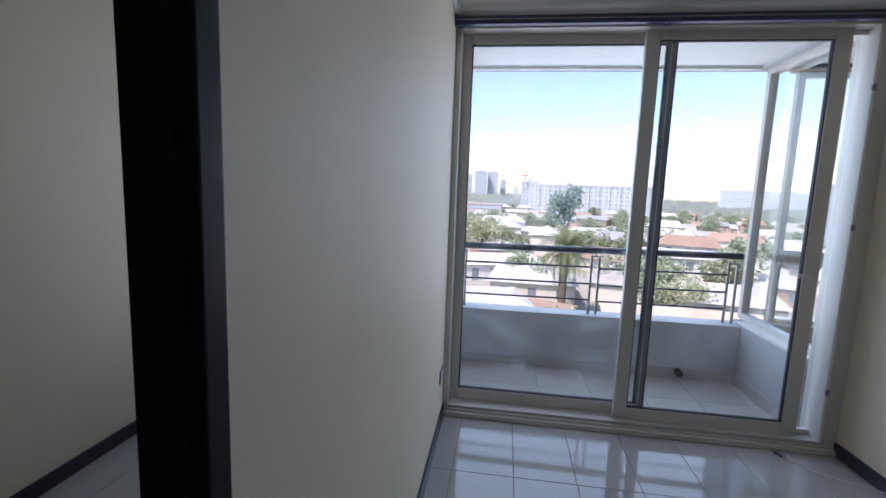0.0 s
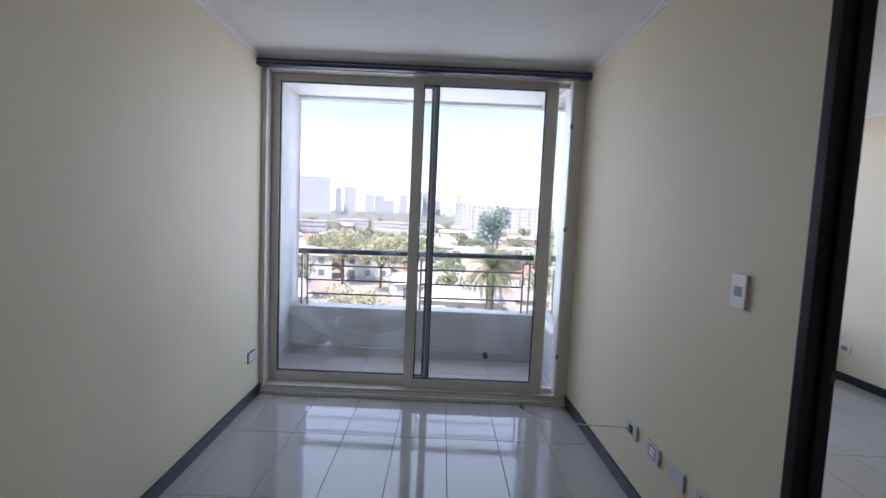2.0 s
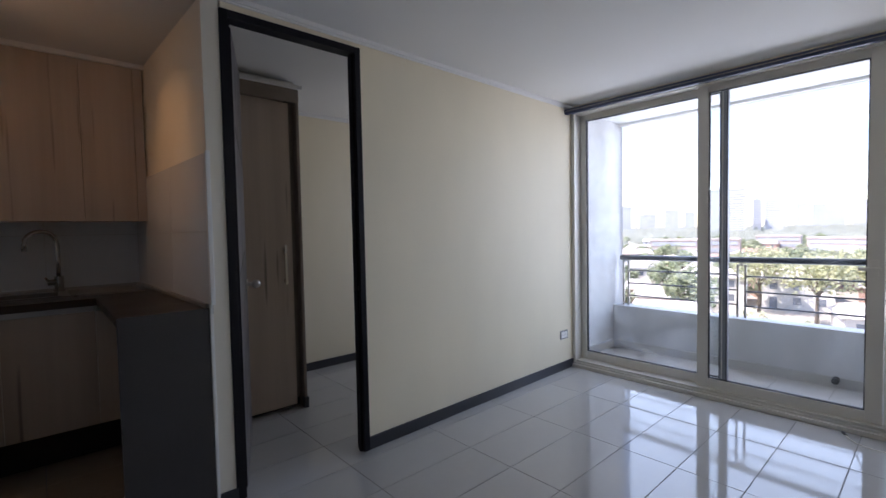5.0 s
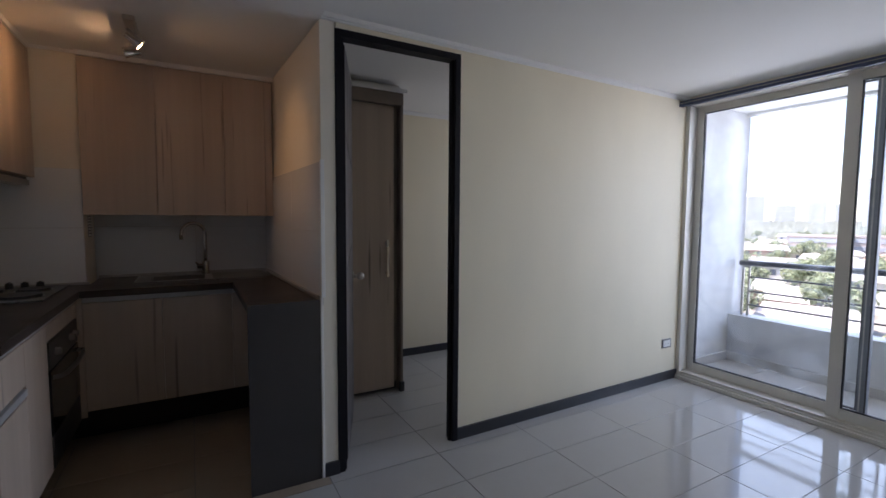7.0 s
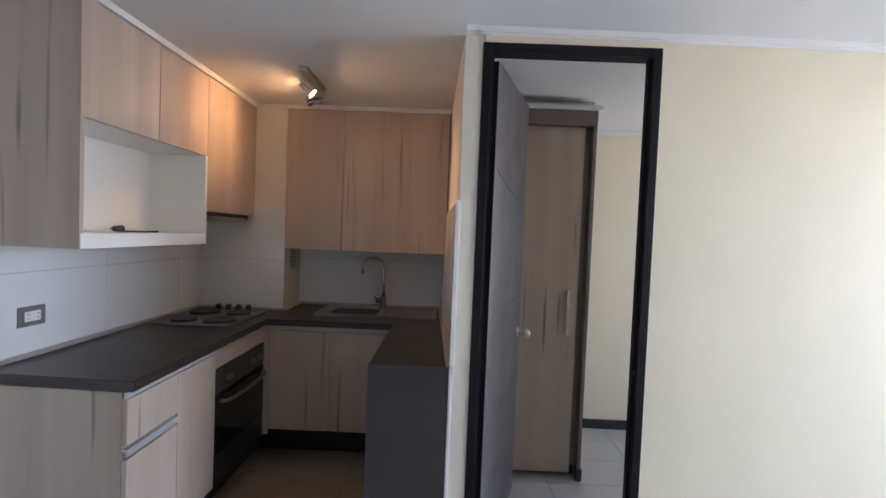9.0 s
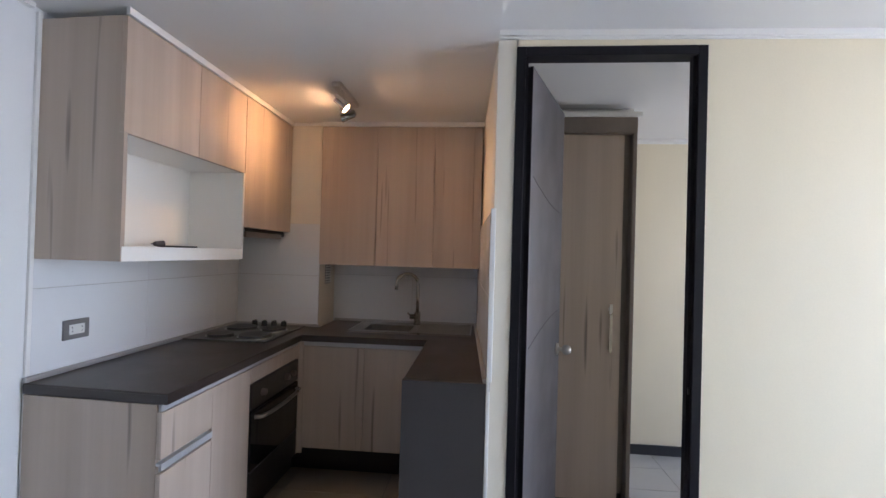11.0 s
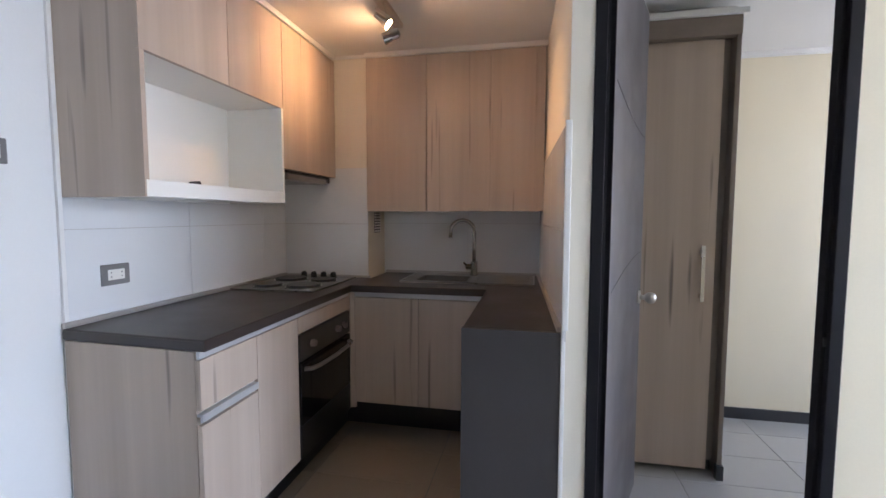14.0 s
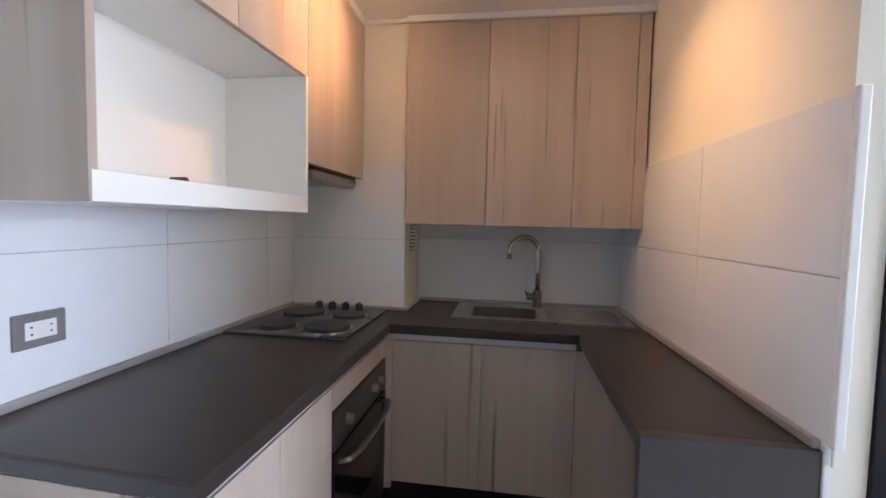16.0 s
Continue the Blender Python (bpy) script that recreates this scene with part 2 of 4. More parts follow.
def part(name, bm, material, parent=None, label="", bevel=0.0, smooth=False, local=False):
    """One mesh under a thing or part; the bmesh is in world places, or in the parent's own where local."""
    org = (0, 0, 0) if local or parent is None else spot_of(parent)
    ob = new(name, finish(name, bm, material, bevel, smooth, org))
    ob.parent = parent
    return tagged(ob, label)


def box(name, x0, x1, y0, y1, z0, z1, material, parent=None, label="", bevel=0.0, local=False):
    return part(name, cuboid(bmesh.new(), x0, x1, y0, y1, z0, z1), material, parent, label, bevel, False, local)


def structure(name, boxes, material, label, category, bevel=0.0):
    bm = bmesh.new()
    for b in boxes:
        cuboid(bm, *b)
    ob = part(name, bm, material, None, label, bevel)
    return tagged(ob, label, category, "", "structure")


# ---- the flat: walls, floor, ceiling ----
H = 2.322
structure("floor", [(-1.75, 5.05, -5.0, 0.02, -0.16, -0.003), (2.33, 5.05, 0.02, 0.9, -0.16, -0.003)], GROUT, "dark grout bed under the glossy floor tiles", "floor")
structure("ceiling", [(-1.75, 5.05, -5.0, 0.12, H, H + 0.15), (2.33, 5.05, 0.12, 1.05, H, H + 0.15)], WHITE, "plain white painted flat ceiling", "ceiling")
W_WALL = [(-0.055, 0.0, -2.305, -0.02, 0, H), (-0.055, 0.0, -3.012, -2.305, 2.252, H)]
ww = structure("wall_west", W_WALL, CREAM, "cream painted wall with a doorway", "wall")
wkn = structure("wall_kitchen_north", [(-1.52, 0.05, -3.092, -3.0195, 0, H)], SOFTCREAM, "cream painted wall end beside the kitchen", "wall")
structure("wall_kitchen_west", [(-1.52, -1.41, -4.9, -3.092, 0, H)], PALE, "pale wall behind the kitchen sink", "wall")
structure("duct_column", [(-1.41, -1.095, -4.79, -4.215, 0, H)], SOFTCREAM, "cream painted duct column in the kitchen corner", "column")
structure("wall_south", [(-1.52, 5.0, -4.9, -4.79, 0, H)], PALE, "pale painted wall along the kitchen", "wall")
structure("wall_hall_east", [(4.9, 5.0, -4.79, -2.93, 0, H)], CREAM, "cream painted end wall of the hall", "wall")
we = structure("wall_east", [(2.185, 2.255, -2.01, 0.1, 0, H), (2.185, 2.255, -2.93, -2.76, 0, H), (2.185, 2.255, -2.76, -2.01, 2.252, H)], CREAM, "cream painted wall with a dark-framed doorway", "wall")
structure("wall_bedroom_south", [(2.33, 5.0, -2.93, -2.83, 0, H)], CREAM, "cream painted bedroom wall", "wall")
structure("wall_bedroom_east", [(4.87, 4.99, -2.83, 1.05, 0, H)], CREAM, "cream painted bedroom wall", "wall")
structure("wall_bedroom_north", [(2.33, 4.87, 0.92, 1.05, 0, 0.44), (2.33, 4.87, 0.92, 1.05, 2.30, H)], CREAM, "cream painted wall under the bedroom window", "wall")
structure("wall_bay_side", [(2.12, 2.33, 0.12, 1.05, -0.1, 0.44), (2.12, 2.33, 0.12, 1.05, 2.33, 2.5)], STUCCO, "rough grey plastered low wall under the side window", "wall")
structure("wall_window_head", [(0.0, 2.21, -0.09, 0.1, 2.275, H)], CREAM, "cream strip of wall over the balcony door", "wall")
structure("wall_far_room_west", [(-1.72, -1.6, -3.3, 0.0, 0, H)], CREAM, "cream painted far wall of the second room", "wall")
structure("wall_far_room_south", [(-1.6, -1.52, -3.3, -3.0, 0, H), (-1.52, -0.055, -3.012, -3.004, 0, H)], CREAM, "cream painted wall beside the open door", "wall")
structure("wall_far_room_north", [(-1.6, -0.1, -0.1, 0.02, 0, 0.45), (-1.6, -0.1, -0.1, 0.02, 2.2, H), (-1.6, -1.3, -0.1, 0.02, 0.45, 2.2), (-0.6, -0.02, -0.1, 0.02, 0.45, 2.2)], CREAM, "cream painted wall with a window", "wall")


def lean(ob, k, y0=0.0):
    """The two long walls run a little askew to the window: shear a mesh along x by its y."""
    for v in ob.data.vertices:
        v.co.x -= k * (v.co.y - y0)
    return ob


KZ = 2.290
bm = bmesh.new()
vs = [bm.verts.new((x, y, z)) for y in (-4.79, -3.09) for x, z in ((-1.41, KZ), (0.05, KZ), (1.1, H - 0.001), (-1.41, H - 0.001))]
for f in ((0, 1, 2, 3), (7, 6, 5, 4), (0, 4, 5, 1), (1, 5, 6, 2), (2, 6, 7, 3), (3, 7, 4, 0)):
    bm.faces.new([vs[i] for i in f])
tagged(part("ceiling_kitchen", bm, WHITE), "white kitchen ceiling easing into the room", "ceiling", "", "structure")
KW, KE = 0.018, 0.026
lean(ww, KW, -0.1), lean(we, KE)


def skew(ob, k=0.04, x0=0.06):
    """The kitchen's north wall runs a little askew: shear a mesh along y by its x."""
    for v in ob.data.vertices:
        v.co.y += k * (v.co.x - x0)
    return ob


skew(wkn)


def cornice(name, runs):
    """Plaster cornices: two stepped strips along each run."""
    for i, (x0, x1, y0, y1, side) in enumerate(runs):
        bm = bmesh.new()
        dx, dy = side
        cuboid(bm, x0, x1, y0, y1, H - 0.024, H - 0.001)
        cuboid(bm, x0 + 0.012 * dx if dx > 0 else x0, x1 + 0.012 * dx if dx < 0 else x1, y0 + 0.0 * dy, y1, H - 0.031, H - 0.024)
        ob = tagged(part(name, bm, TRIM), "white plaster cornice strip under the ceiling", "cornice", "", "structure")
        if i < 2:
            lean(ob, (KW, KE)[i], (-0.1, 0.0)[i])


cornice("cornice", [(0.0, 0.023, -3.06, -0.09, (-1, 0)), (2.162, 2.185, -2.93, -0.09, (1, 0)), (0.05, 0.078, -3.13, -3.03, (-1, 0)),
                    (-1.6, -1.572, -2.9, -0.1, (-1, 0)), (2.32, 2.35, -2.0, 0.9, (-1, 0)), (4.84, 4.87, -2.8, 0.9, (1, 0))])
for x0, x1, y0, y1, z0, z1 in ((-1.06, 0.345, -4.428, -4.414, 2.2625, 2.289), (0.36, 4.9, -4.79, -4.765, H - 0.04, H - 0.002), (-1.09, -1.078, -4.43, -4.213, 2.272, 2.289), (-1.07, -1.052, -4.215, -3.092, 2.2625, 2.289)):
    tagged(part("cornice", cuboid(bmesh.new(), x0, x1, y0, y1, z0, z1), TRIM), "white moulding under the kitchen ceiling", "cornice", "", "structure")

SKIRT = [(0.0, 0.014, -2.297, -0.1), (2.171, 2.185, -2.0, -0.1), (0.05, 0.064, -3.092, -3.014), (0.45, 4.9, -4.79, -4.776), (-1.6, -1.586, -2.9, -0.1),
         (2.33, 4.87, 0.906, 0.92), (4.856, 4.87, -2.83, 0.906), (2.315, 2.329, -1.99, 0.1)]
for i, (x0, x1, y0, y1) in enumerate(SKIRT):
    bm = cuboid(bmesh.new(), x0, x1, y0, y1, 0, 0.072)
    ob = tagged(part("baseboard", bm, BASEB, None, "", 0.003), "dark grey skirting board along the wall", "baseboard", "", "structure")
    if i < 2:
        lean(ob, (KW, KE)[i], (-0.1, 0.0)[i])


# ---- doorways ----
def door_frame(name, x0, x1, y0, y1, top, label):
    """Dark frame round an opening that runs along y: outer edges y0, y1, height top."""
    e = thing(name, ((x0 + x1) / 2, (y0 + y1) / 2, 0), label, "door frame", "", "structure")
    w = 0.036
    box("jamb", x0, x1, y0, y0 + w, 0, top, BLACKWOOD, e, "", 0.003)
    box("jamb", x0, x1, y1 - w, y1, 0, top, BLACKWOOD, e, "", 0.003)
    box("head", x0, x1, y0 + w, y1 - w, top - w, top, BLACKWOOD, e, "", 0.003)
    xs = (x0 + x1) / 2 - 0.005
    box("stop", xs, xs + 0.025, y0 + w, y0 + w + 0.012, 0, top - w, BLACKWOOD, e)
    box("stop", xs, xs + 0.025, y1 - w - 0.012, y1 - w, 0, top - w, BLACKWOOD, e)
    return e


fw = door_frame("door_1", -0.02, 0.057, -3.019, -2.294, 2.263, "dark brown wooden door frame in the cream wall")
fe = door_frame("door_2", 2.235, 2.322, -2.77, -2.0, 2.263, "dark brown wooden door frame of the bedroom doorway")
for e, y, x in ((fw, -2.331, 0.018), (fe, -2.037, 2.29)):
    bm = cuboid(bmesh.new(), x - 0.014, x + 0.014, y - 0.004, y + 0.002, 0.885, 0.985)
    rod(bm, (x + 0.01, y - 0.007, 0.935), (x + 0.01, y + 0.001, 0.935), 0.018, 12)
    part("strike_plate", bm, BLACK, e, "dark strike plate in the jamb")
for z in (0.2, 1.12, 2.02):
    bm = cuboid(bmesh.new(), -0.016, 0.026, -2.983, -2.9775, z - 0.05, z + 0.05)
    rod(bm, (-0.016, -2.975, z - 0.05), (-0.016, -2.975, z + 0.05), 0.006, 8)
    part("hinge", bm, STEEL, fw, "steel hinge plate")

# open leaf of the west doorway
leaf = thing("door_leaf", (-0.03, -2.944, 0.0), "grey-brown flush wooden door standing open", "door")
leaf.rotation_euler = (0, 0, radians(180 - 20.8))
box("panel", 0.0, 0.682, 0.0, 0.04, 0.012, 2.222, LEAF, leaf, "", 0.002, True)
# Hinge edge in near-black: shade beside the jamb given as colour.
box("edge_band", -0.002, 0.0, 0.001, 0.039, 0.014, 2.220, BLACKWOOD, leaf, "hinge edge of the door, its shade painted near black", 0.0, True)
for z, s in ((1.72, -1), (1.10, 1)):
    pts = [(0.03 + 0.62 * k / 12, -0.0005, z - s * 0.05 + s * 0.10 * math.sin(k / 12 * math.pi / 2)) for k in range(13)]
    part("groove", tube(bmesh.new(), pts, 0.0014, 6), GROOVE, leaf, "thin arched groove pressed into the door", local=True)


def knob_set(parent, x, z, y, s):
    bm = rod(bmesh.new(), (x, y, z), (x, y + s * 0.008, z), 0.03, 20)
    rod(bm, (x, y + s * 0.008, z), (x, y + s * 0.035, z), 0.011, 14)
    bmesh.ops.create_uvsphere(bm, u_segments=18, v_segments=12, radius=0.026, matrix=Matrix.Translation((x, y + s * 0.052, z)))
    part("door_knob", bm, NICKEL, parent, "round satin nickel door knob", smooth=True, local=True)


knob_set(leaf, 0.615, 0.945, 0.0, -1)
knob_set(leaf, 0.615, 0.945, 0.04, 1)

# ---- balcony door ----
win = thing("window_1", (1.1, 0.0, 0.0), "beige aluminium sliding balcony door with tall clear panes", "sliding door", "", "structure")
box("threshold", 0.0, 2.21, -0.125, 0.1, 0, 0.028, ALU, win, "", 0.003)
for y in (-0.108, -0.07, -0.01, 0.05):
    box("track", 0.012, 2.2, y, y + 0.008, 0.028, 0.044, ALU, win)
box("outer_jamb", 0.0, 0.032, -0.1, 0.09, 0.028, 2.275, ALU, win, "", 0.003)
box("outer_jamb", 2.112, 2.21, -0.1, 0.09, 0.028, 2.275, ALU, win, "", 0.003)
box("outer_head", 0.032, 2.112, -0.1, 0.09, 2.25, 2.275, ALU, win, "", 0.003)
box("bottom_rail", 0.032, 2.112, -0.088, 0.07, 0.044, 0.058, ALU, win)


def sash(name, x0, x1, y0, y1, left, right, pane, extra):
    s = part(name, cuboid(bmesh.new(), x0, x0 + left, y0, y1, 0.058, 2.25), ALU, win, "", 0.004)
    box("stile", x1 - right, x1, y0, y1, 0.058, 2.25, extra, s, "", 0.004)
    box("rail", x0 + left, x1 - right, y0 + 0.001, y1 - 0.001, 0.058, 0.128, ALU, s, "", 0.003)
    box("rail", x0 + left, x1 - right, y0 + 0.001, y1 - 0.001, 2.2, 2.25, ALU, s, "", 0.003)
    yc = (y0 + y1) / 2
    for a in ((x0 + left, x0 + left + 0.006, 0.128, 2.2), (x1 - right - 0.006, x1 - right, 0.128, 2.2), (x0 + left, x1 - right, 0.128, 0.134), (x0 + left, x1 - right, 2.194, 2.2)):
        box("gasket", a[0], a[1], yc - 0.012, yc + 0.012, a[2], a[3], SEAL, s, "black rubber gasket")
    g = box("pane", x0 + left + 0.001, x1 - right - 0.001, yc - 0.002, yc + 0.002, 0.129, 2.199, pane, s, "clear glass pane")
    g.visible_shadow = False
    return s


ls = sash("sliding_sash", 0.032, 1.2, 0.005, 0.045, 0.052, 0.05, DUSTY, ALUGREY)
box("channel", 1.163, 1.169, 0.0025, 0.0045, 0.06, 2.248, ALU, ls, "pale line along the grey stile")
box("channel", 1.192, 1.1985, 0.0025, 0.0045, 0.06, 2.248, SEAL, ls, "black brush seal")
sash("sliding_sash", 1.018, 2.012, -0.05, -0.01, 0.072, 0.078, GLASS, ALU)
g = box("pane", 2.028, 2.098, 0.0, 0.004, 0.06, 2.249, GLASS, win, "narrow fixed glass pane")
g.visible_shadow = False
box("fixed_stile", 2.0135, 2.027, -0.01, 0.02, 0.058, 2.25, MELAMINE, win)
box("fixed_stile", 2.099, 2.1115, -0.096, 0.03, 0.058, 2.25, MELAMINE, win, "white inner jamb strip")
box("fixed_rail", 2.028, 2.098, -0.012, 0.016, 0.058, 0.085, MELAMINE, win)
box("fixed_rail", 2.028, 2.098, -0.012, 0.016, 2.225, 2.25, MELAMINE, win)
for z in (0.35, 1.25, 1.95):
    box("latch", 2.094, 2.112, -0.106, -0.097, z - 0.015, z + 0.015, ALUGREY, win, "small grey latch")
bm = cuboid(bmesh.new(), 1.95, 1.985, -0.062, -0.05, 0.93, 1.03)
cuboid(bm, 1.895, 1.995, -0.075, -0.062, 0.965, 0.985)
part("handle", bm, ALU, win, "grey lever handle of the sliding sash", 0.003)

rod_l = thing("curtain_pole", (1.1, -0.17, 2.262), "dark navy metal curtain rail over the balcony door", "curtain rail")
part("pole", cuboid(bmesh.new(), -0.005, 2.2, -0.196, -0.156, 2.240, 2.284), POLE, rod_l, "", 0.008)
box("groove", 0.0, 2.195, -0.199, -0.194, 2.261, 2.266, RAILSTEEL, rod_l)
for x in (0.03, 1.1, 2.16):
    box("bracket", x - 0.015, x + 0.015, -0.156, -0.09, 2.252, 2.27, POLE, rod_l)
for x in (-0.0, 2.193):
    box("end_cap", x - 0.012, x + 0.008, -0.202, -0.15, 2.24, 2.28, POLE, rod_l, "", 0.003)

# ---- balcony ----
structure("balcony_floor", [(-0.2, 2.12, 0.1, 1.05, -0.2, -0.024)], WGROUT, "grout bed of the balcony floor", "floor")
structure("balcony_ceiling", [(-0.2, 2.4, 0.1, 1.09, 2.35, 2.5), (-0.2, 2.4, 1.02, 1.09, 2.325, 2.35)], WHITE, "white painted underside of the balcony above", "ceiling")
structure("balcony_wall_west", [(-0.22, -0.11, 0.1, 1.09, -0.2, 2.35), (-0.22, -0.001, 0.021, 0.1, -0.2, 2.35)], STUCCO, "grey plastered side wall of the balcony", "wall")
structure("balcony_parapet", [(-0.11, 2.12, 0.87, 1.05, -0.2, 0.425)], STUCCO, "low grey plastered balcony parapet", "parapet", 0.006)
for b in ((-0.11, 2.12, 0.858, 0.87, -0.02, 0.06), (2.108, 2.12, 0.1, 0.858, -0.02, 0.06), (-0.11, -0.098, 0.1, 0.858, -0.02, 0.06)):
    tagged(box("baseboard", *b, BTILE), "grey tile skirting of the balcony", "baseboard", "", "structure")
bm = rod(bmesh.new(), (1.70, 0.861, 0.045), (1.70, 0.80, 0.042), 0.024, 18)
rod(bm, (1.70, 0.80, 0.042), (1.70, 0.797, 0.042), 0.017, 18)
tagged(part("drain_spout", bm, BLACK, None, "", smooth=False), "short dark drain pipe in the balcony wall", "drain pipe")
structure("outer_wall", [(-6, -1.72, -0.1, 0.12, -14, 6), (-1.72, -0.22, -0.1, 0.12, -14, -0.16), (-1.72, -0.22, -0.1, 0.12, H + 0.15, 6), (2.12, 5.1, 0.92, 1.06, -14, -0.1), (-0.22, 2.12, 0.9, 1.05, -14, -0.2), (2.2, 5.1, 0.93, 1.06, 2.5, 6), (4.99, 9, 0.8, 1.0, -14, 6)], STUCCO, "grey plastered outer wall of the apartment block", "wall")

rail = thing("balcony_railing", (1.04, 0.95, 0.425), "dark metal balcony railing with thin cross bars", "railing")
part("handrail", rod(bmesh.new(), (-0.06, 0.95, 0.925), (2.115, 0.95, 0.95), 0.026, 18), RAILPAINT, rail, "dark round handrail", smooth=True)
for a, b in ((-0.03, 0.022), (1.016, 1.075), (2.024, 2.085)):
    for x in (a, b):
        box("post", x - 0.008, x + 0.008, 0.942, 0.958, 0.425, 0.885, RAILSTEEL, rail)
    box("post_cap", a - 0.008, b + 0.008, 0.942, 0.958, 0.885, 0.897, RAILSTEEL, rail)
    box("saddle", (a + b) / 2 - 0.006, (a + b) / 2 + 0.006, 0.944, 0.956, 0.897, 0.915, RAILSTEEL, rail)
for z in (0.795, 0.66, 0.53):
    for a, b in ((0.03, 1.008), (1.083, 2.016)):
        part("cross_bar", rod(bmesh.new(), (a, 0.95, z), (b, 0.95, z + 0.008), 0.0075, 10), RAILPAINT, rail, smooth=True)


def glazing(name, label, axis, pos, a0, a1, z0, z1, posts, transoms, depth=0.05, w=0.045, at=(0, 0, 0)):
    """A fixed window in the plane x=pos or y=pos from a0 to a1."""
    e = thing(name, at, label, "window", "", "structure")

    def bar(nm, u0, u1, s0, s1, mat_, d=depth):
        if axis == "y":
            return box(nm, u0, u1, pos - d / 2, pos + d / 2, s0, s1, mat_, e, "", 0.003 if d > 0.01 else 0)
        return box(nm, pos - d / 2, pos + d / 2, u0, u1, s0, s1, mat_, e, "", 0.003 if d > 0.01 else 0)
    bar("frame", a0, a0 + w, z0, z1, ALU), bar("frame", a1 - w, a1, z0, z1, ALU)
    bar("frame", a0 + w, a1 - w, z0, z0 + w, ALU), bar("frame", a0 + w, a1 - w, z1 - w, z1, ALU)
    ts = [z0 + w] + [v for t0, t1 in transoms for v in (t0, t1)] + [z1 - w]
    for t0, t1 in transoms:
        bar("transom", a0 + w, a1 - w, t0, t1, ALU, depth + 0.01)
    for zi, (s0, s1) in enumerate(zip(ts[::2], ts[1::2])):
        ps = [a0 + w] + ([v for q in posts for v in (q - 0.02, q + 0.02)] if zi == len(transoms) else []) + [a1 - w]
        for q in posts if zi == len(transoms) else ():
            bar("mullion", q - 0.02, q + 0.02, s0, s1, ALU, depth * 0.8)
        for u0, u1 in zip(ps[::2], ps[1::2]):
            gl = bar("pane", u0 + 0.001, u1 - 0.001, s0 + 0.001, s1 - 0.001, GLASS, 0.004)
            gl.visible_shadow = False
    return e


glazing("window_2", "wide bedroom window with a low fixed light", "y", 0.985, 2.345, 4.82, 0.44, 2.295, (3.44, 4.1), ((0.89, 1.01),), at=(3.6, 0.985, 0.44))
glazing("window_3", "side window between the balcony and the bedroom", "x", 2.2, 0.12, 1.04, 0.46, 2.33, (0.36,), (), 0.06, at=(2.2, 0.58, 0.44))
glazing("window_4", "window of the second room", "y", -0.04, -1.3, -0.6, 0.45, 2.2, (-0.95,), (), at=(-0.85, -0.04, 0.45))
for z, x in ((1.665, 3.449), (1.665, 4.1)):
    box("latch", x - 0.012, x + 0.012, 0.95, 0.966, z - 0.035, z + 0.035, ALUGREY, bpy.data.objects["window_2"], "small grey window latch", 0.003)
tagged(box("window_sill", 2.105, 2.26, 0.12, 0.9, 0.44, 0.462, MELAMINE, None, "", 0.003), "white sill under the side window", "sill", "", "structure")
tagged(box("window_sill", 2.34, 4.86, 0.9, 0.96, 0.44, 0.452, CREAM, None, "", 0.003), "cream sill under the bedroom window", "sill", "", "structure")
pole2 = thing("curtain_pole", (3.6, 0.88, 2.31), "dark curtain rail over the bedroom window", "curtain rail")
box("pole", 2.345, 4.86, 0.855, 0.885, 2.296, 2.326, POLE, pole2, "", 0.006)
for x in (2.5, 3.6, 4.7):
    box("bracket", x - 0.012, x + 0.012, 0.885, 0.92, 2.30, 2.32, POLE, pole2)
# bedroom ceiling lamp
cl = thing("ceiling_lamp", (3.27, -0.62, H), "round frosted glass ceiling lamp in the bedroom", "ceiling lamp")
bm = bmesh.new()
bmesh.ops.create_uvsphere(bm, u_segments=28, v_segments=14, radius=0.17, matrix=Matrix.Translation((0, 0, -0.02)) @ Matrix.Diagonal((1, 1, 0.5, 1)))
bmesh.ops.delete(bm, geom=[v for v in bm.verts if v.co.z > -0.019], context="VERTS")
part("shade", bm, FROST, cl, "frosted glass bowl", smooth=True, local=True)
part("base_plate", rod(bmesh.new(), (0, 0, 0), (0, 0, -0.02), 0.14, 24), PLASTIC, cl, local=True)

# ---- second room, seen through the west doorway ----
cs = thing("wardrobe", (-1.2, -2.65, 0.0), "brown laminate wardrobe with a sliding door", "wardrobe")
box("plinth", -1.50, -0.90, -2.98, -2.285, 0, 0.06, SEAL, cs)
box("carcass", -1.55, -0.885, -2.99, -2.286, 0.06, 0.08, CLOSETF, cs)
box("side_panel", -1.55, -0.815, -2.284, -2.262, 0.0, 2.24, CLOSETF, cs, "", 0.003)
box("top_rail", -0.86, -0.81, -2.99, -2.262, 2.16, 2.25, CLOSETF, cs, "", 0.003)
sl = box("sliding_door", -0.878, -0.852, -2.99, -2.322, 0.028, 2.158, CLOSET, cs, "", 0.002)
box("inner_jamb", -0.89, -0.872, -2.321, -2.285, 0.08, 2.16, CLOSETF, cs)
bm = cuboid(bmesh.new(), -0.828, -0.818, -2.392, -2.376, 0.895, 1.17)
cuboid(bm, -0.852, -0.828, -2.39, -2.378, 0.91, 0.93), cuboid(bm, -0.852, -0.828, -2.39, -2.378, 1.13, 1.15)
part("handle", bm, STEEL, sl, "long flat steel bar handle")
# Added box that hides the dark cavity and its shadows above the wardrobe.
box("bulkhead", -1.55, -0.885, -2.99, -2.262, 2.242, H - 0.002, WHITE, cs, "white box added to close the dark gap on top")
box("foot", -0.83, -0.80, -2.29, -2.258, 0.0, 0.075, BASEB, cs)
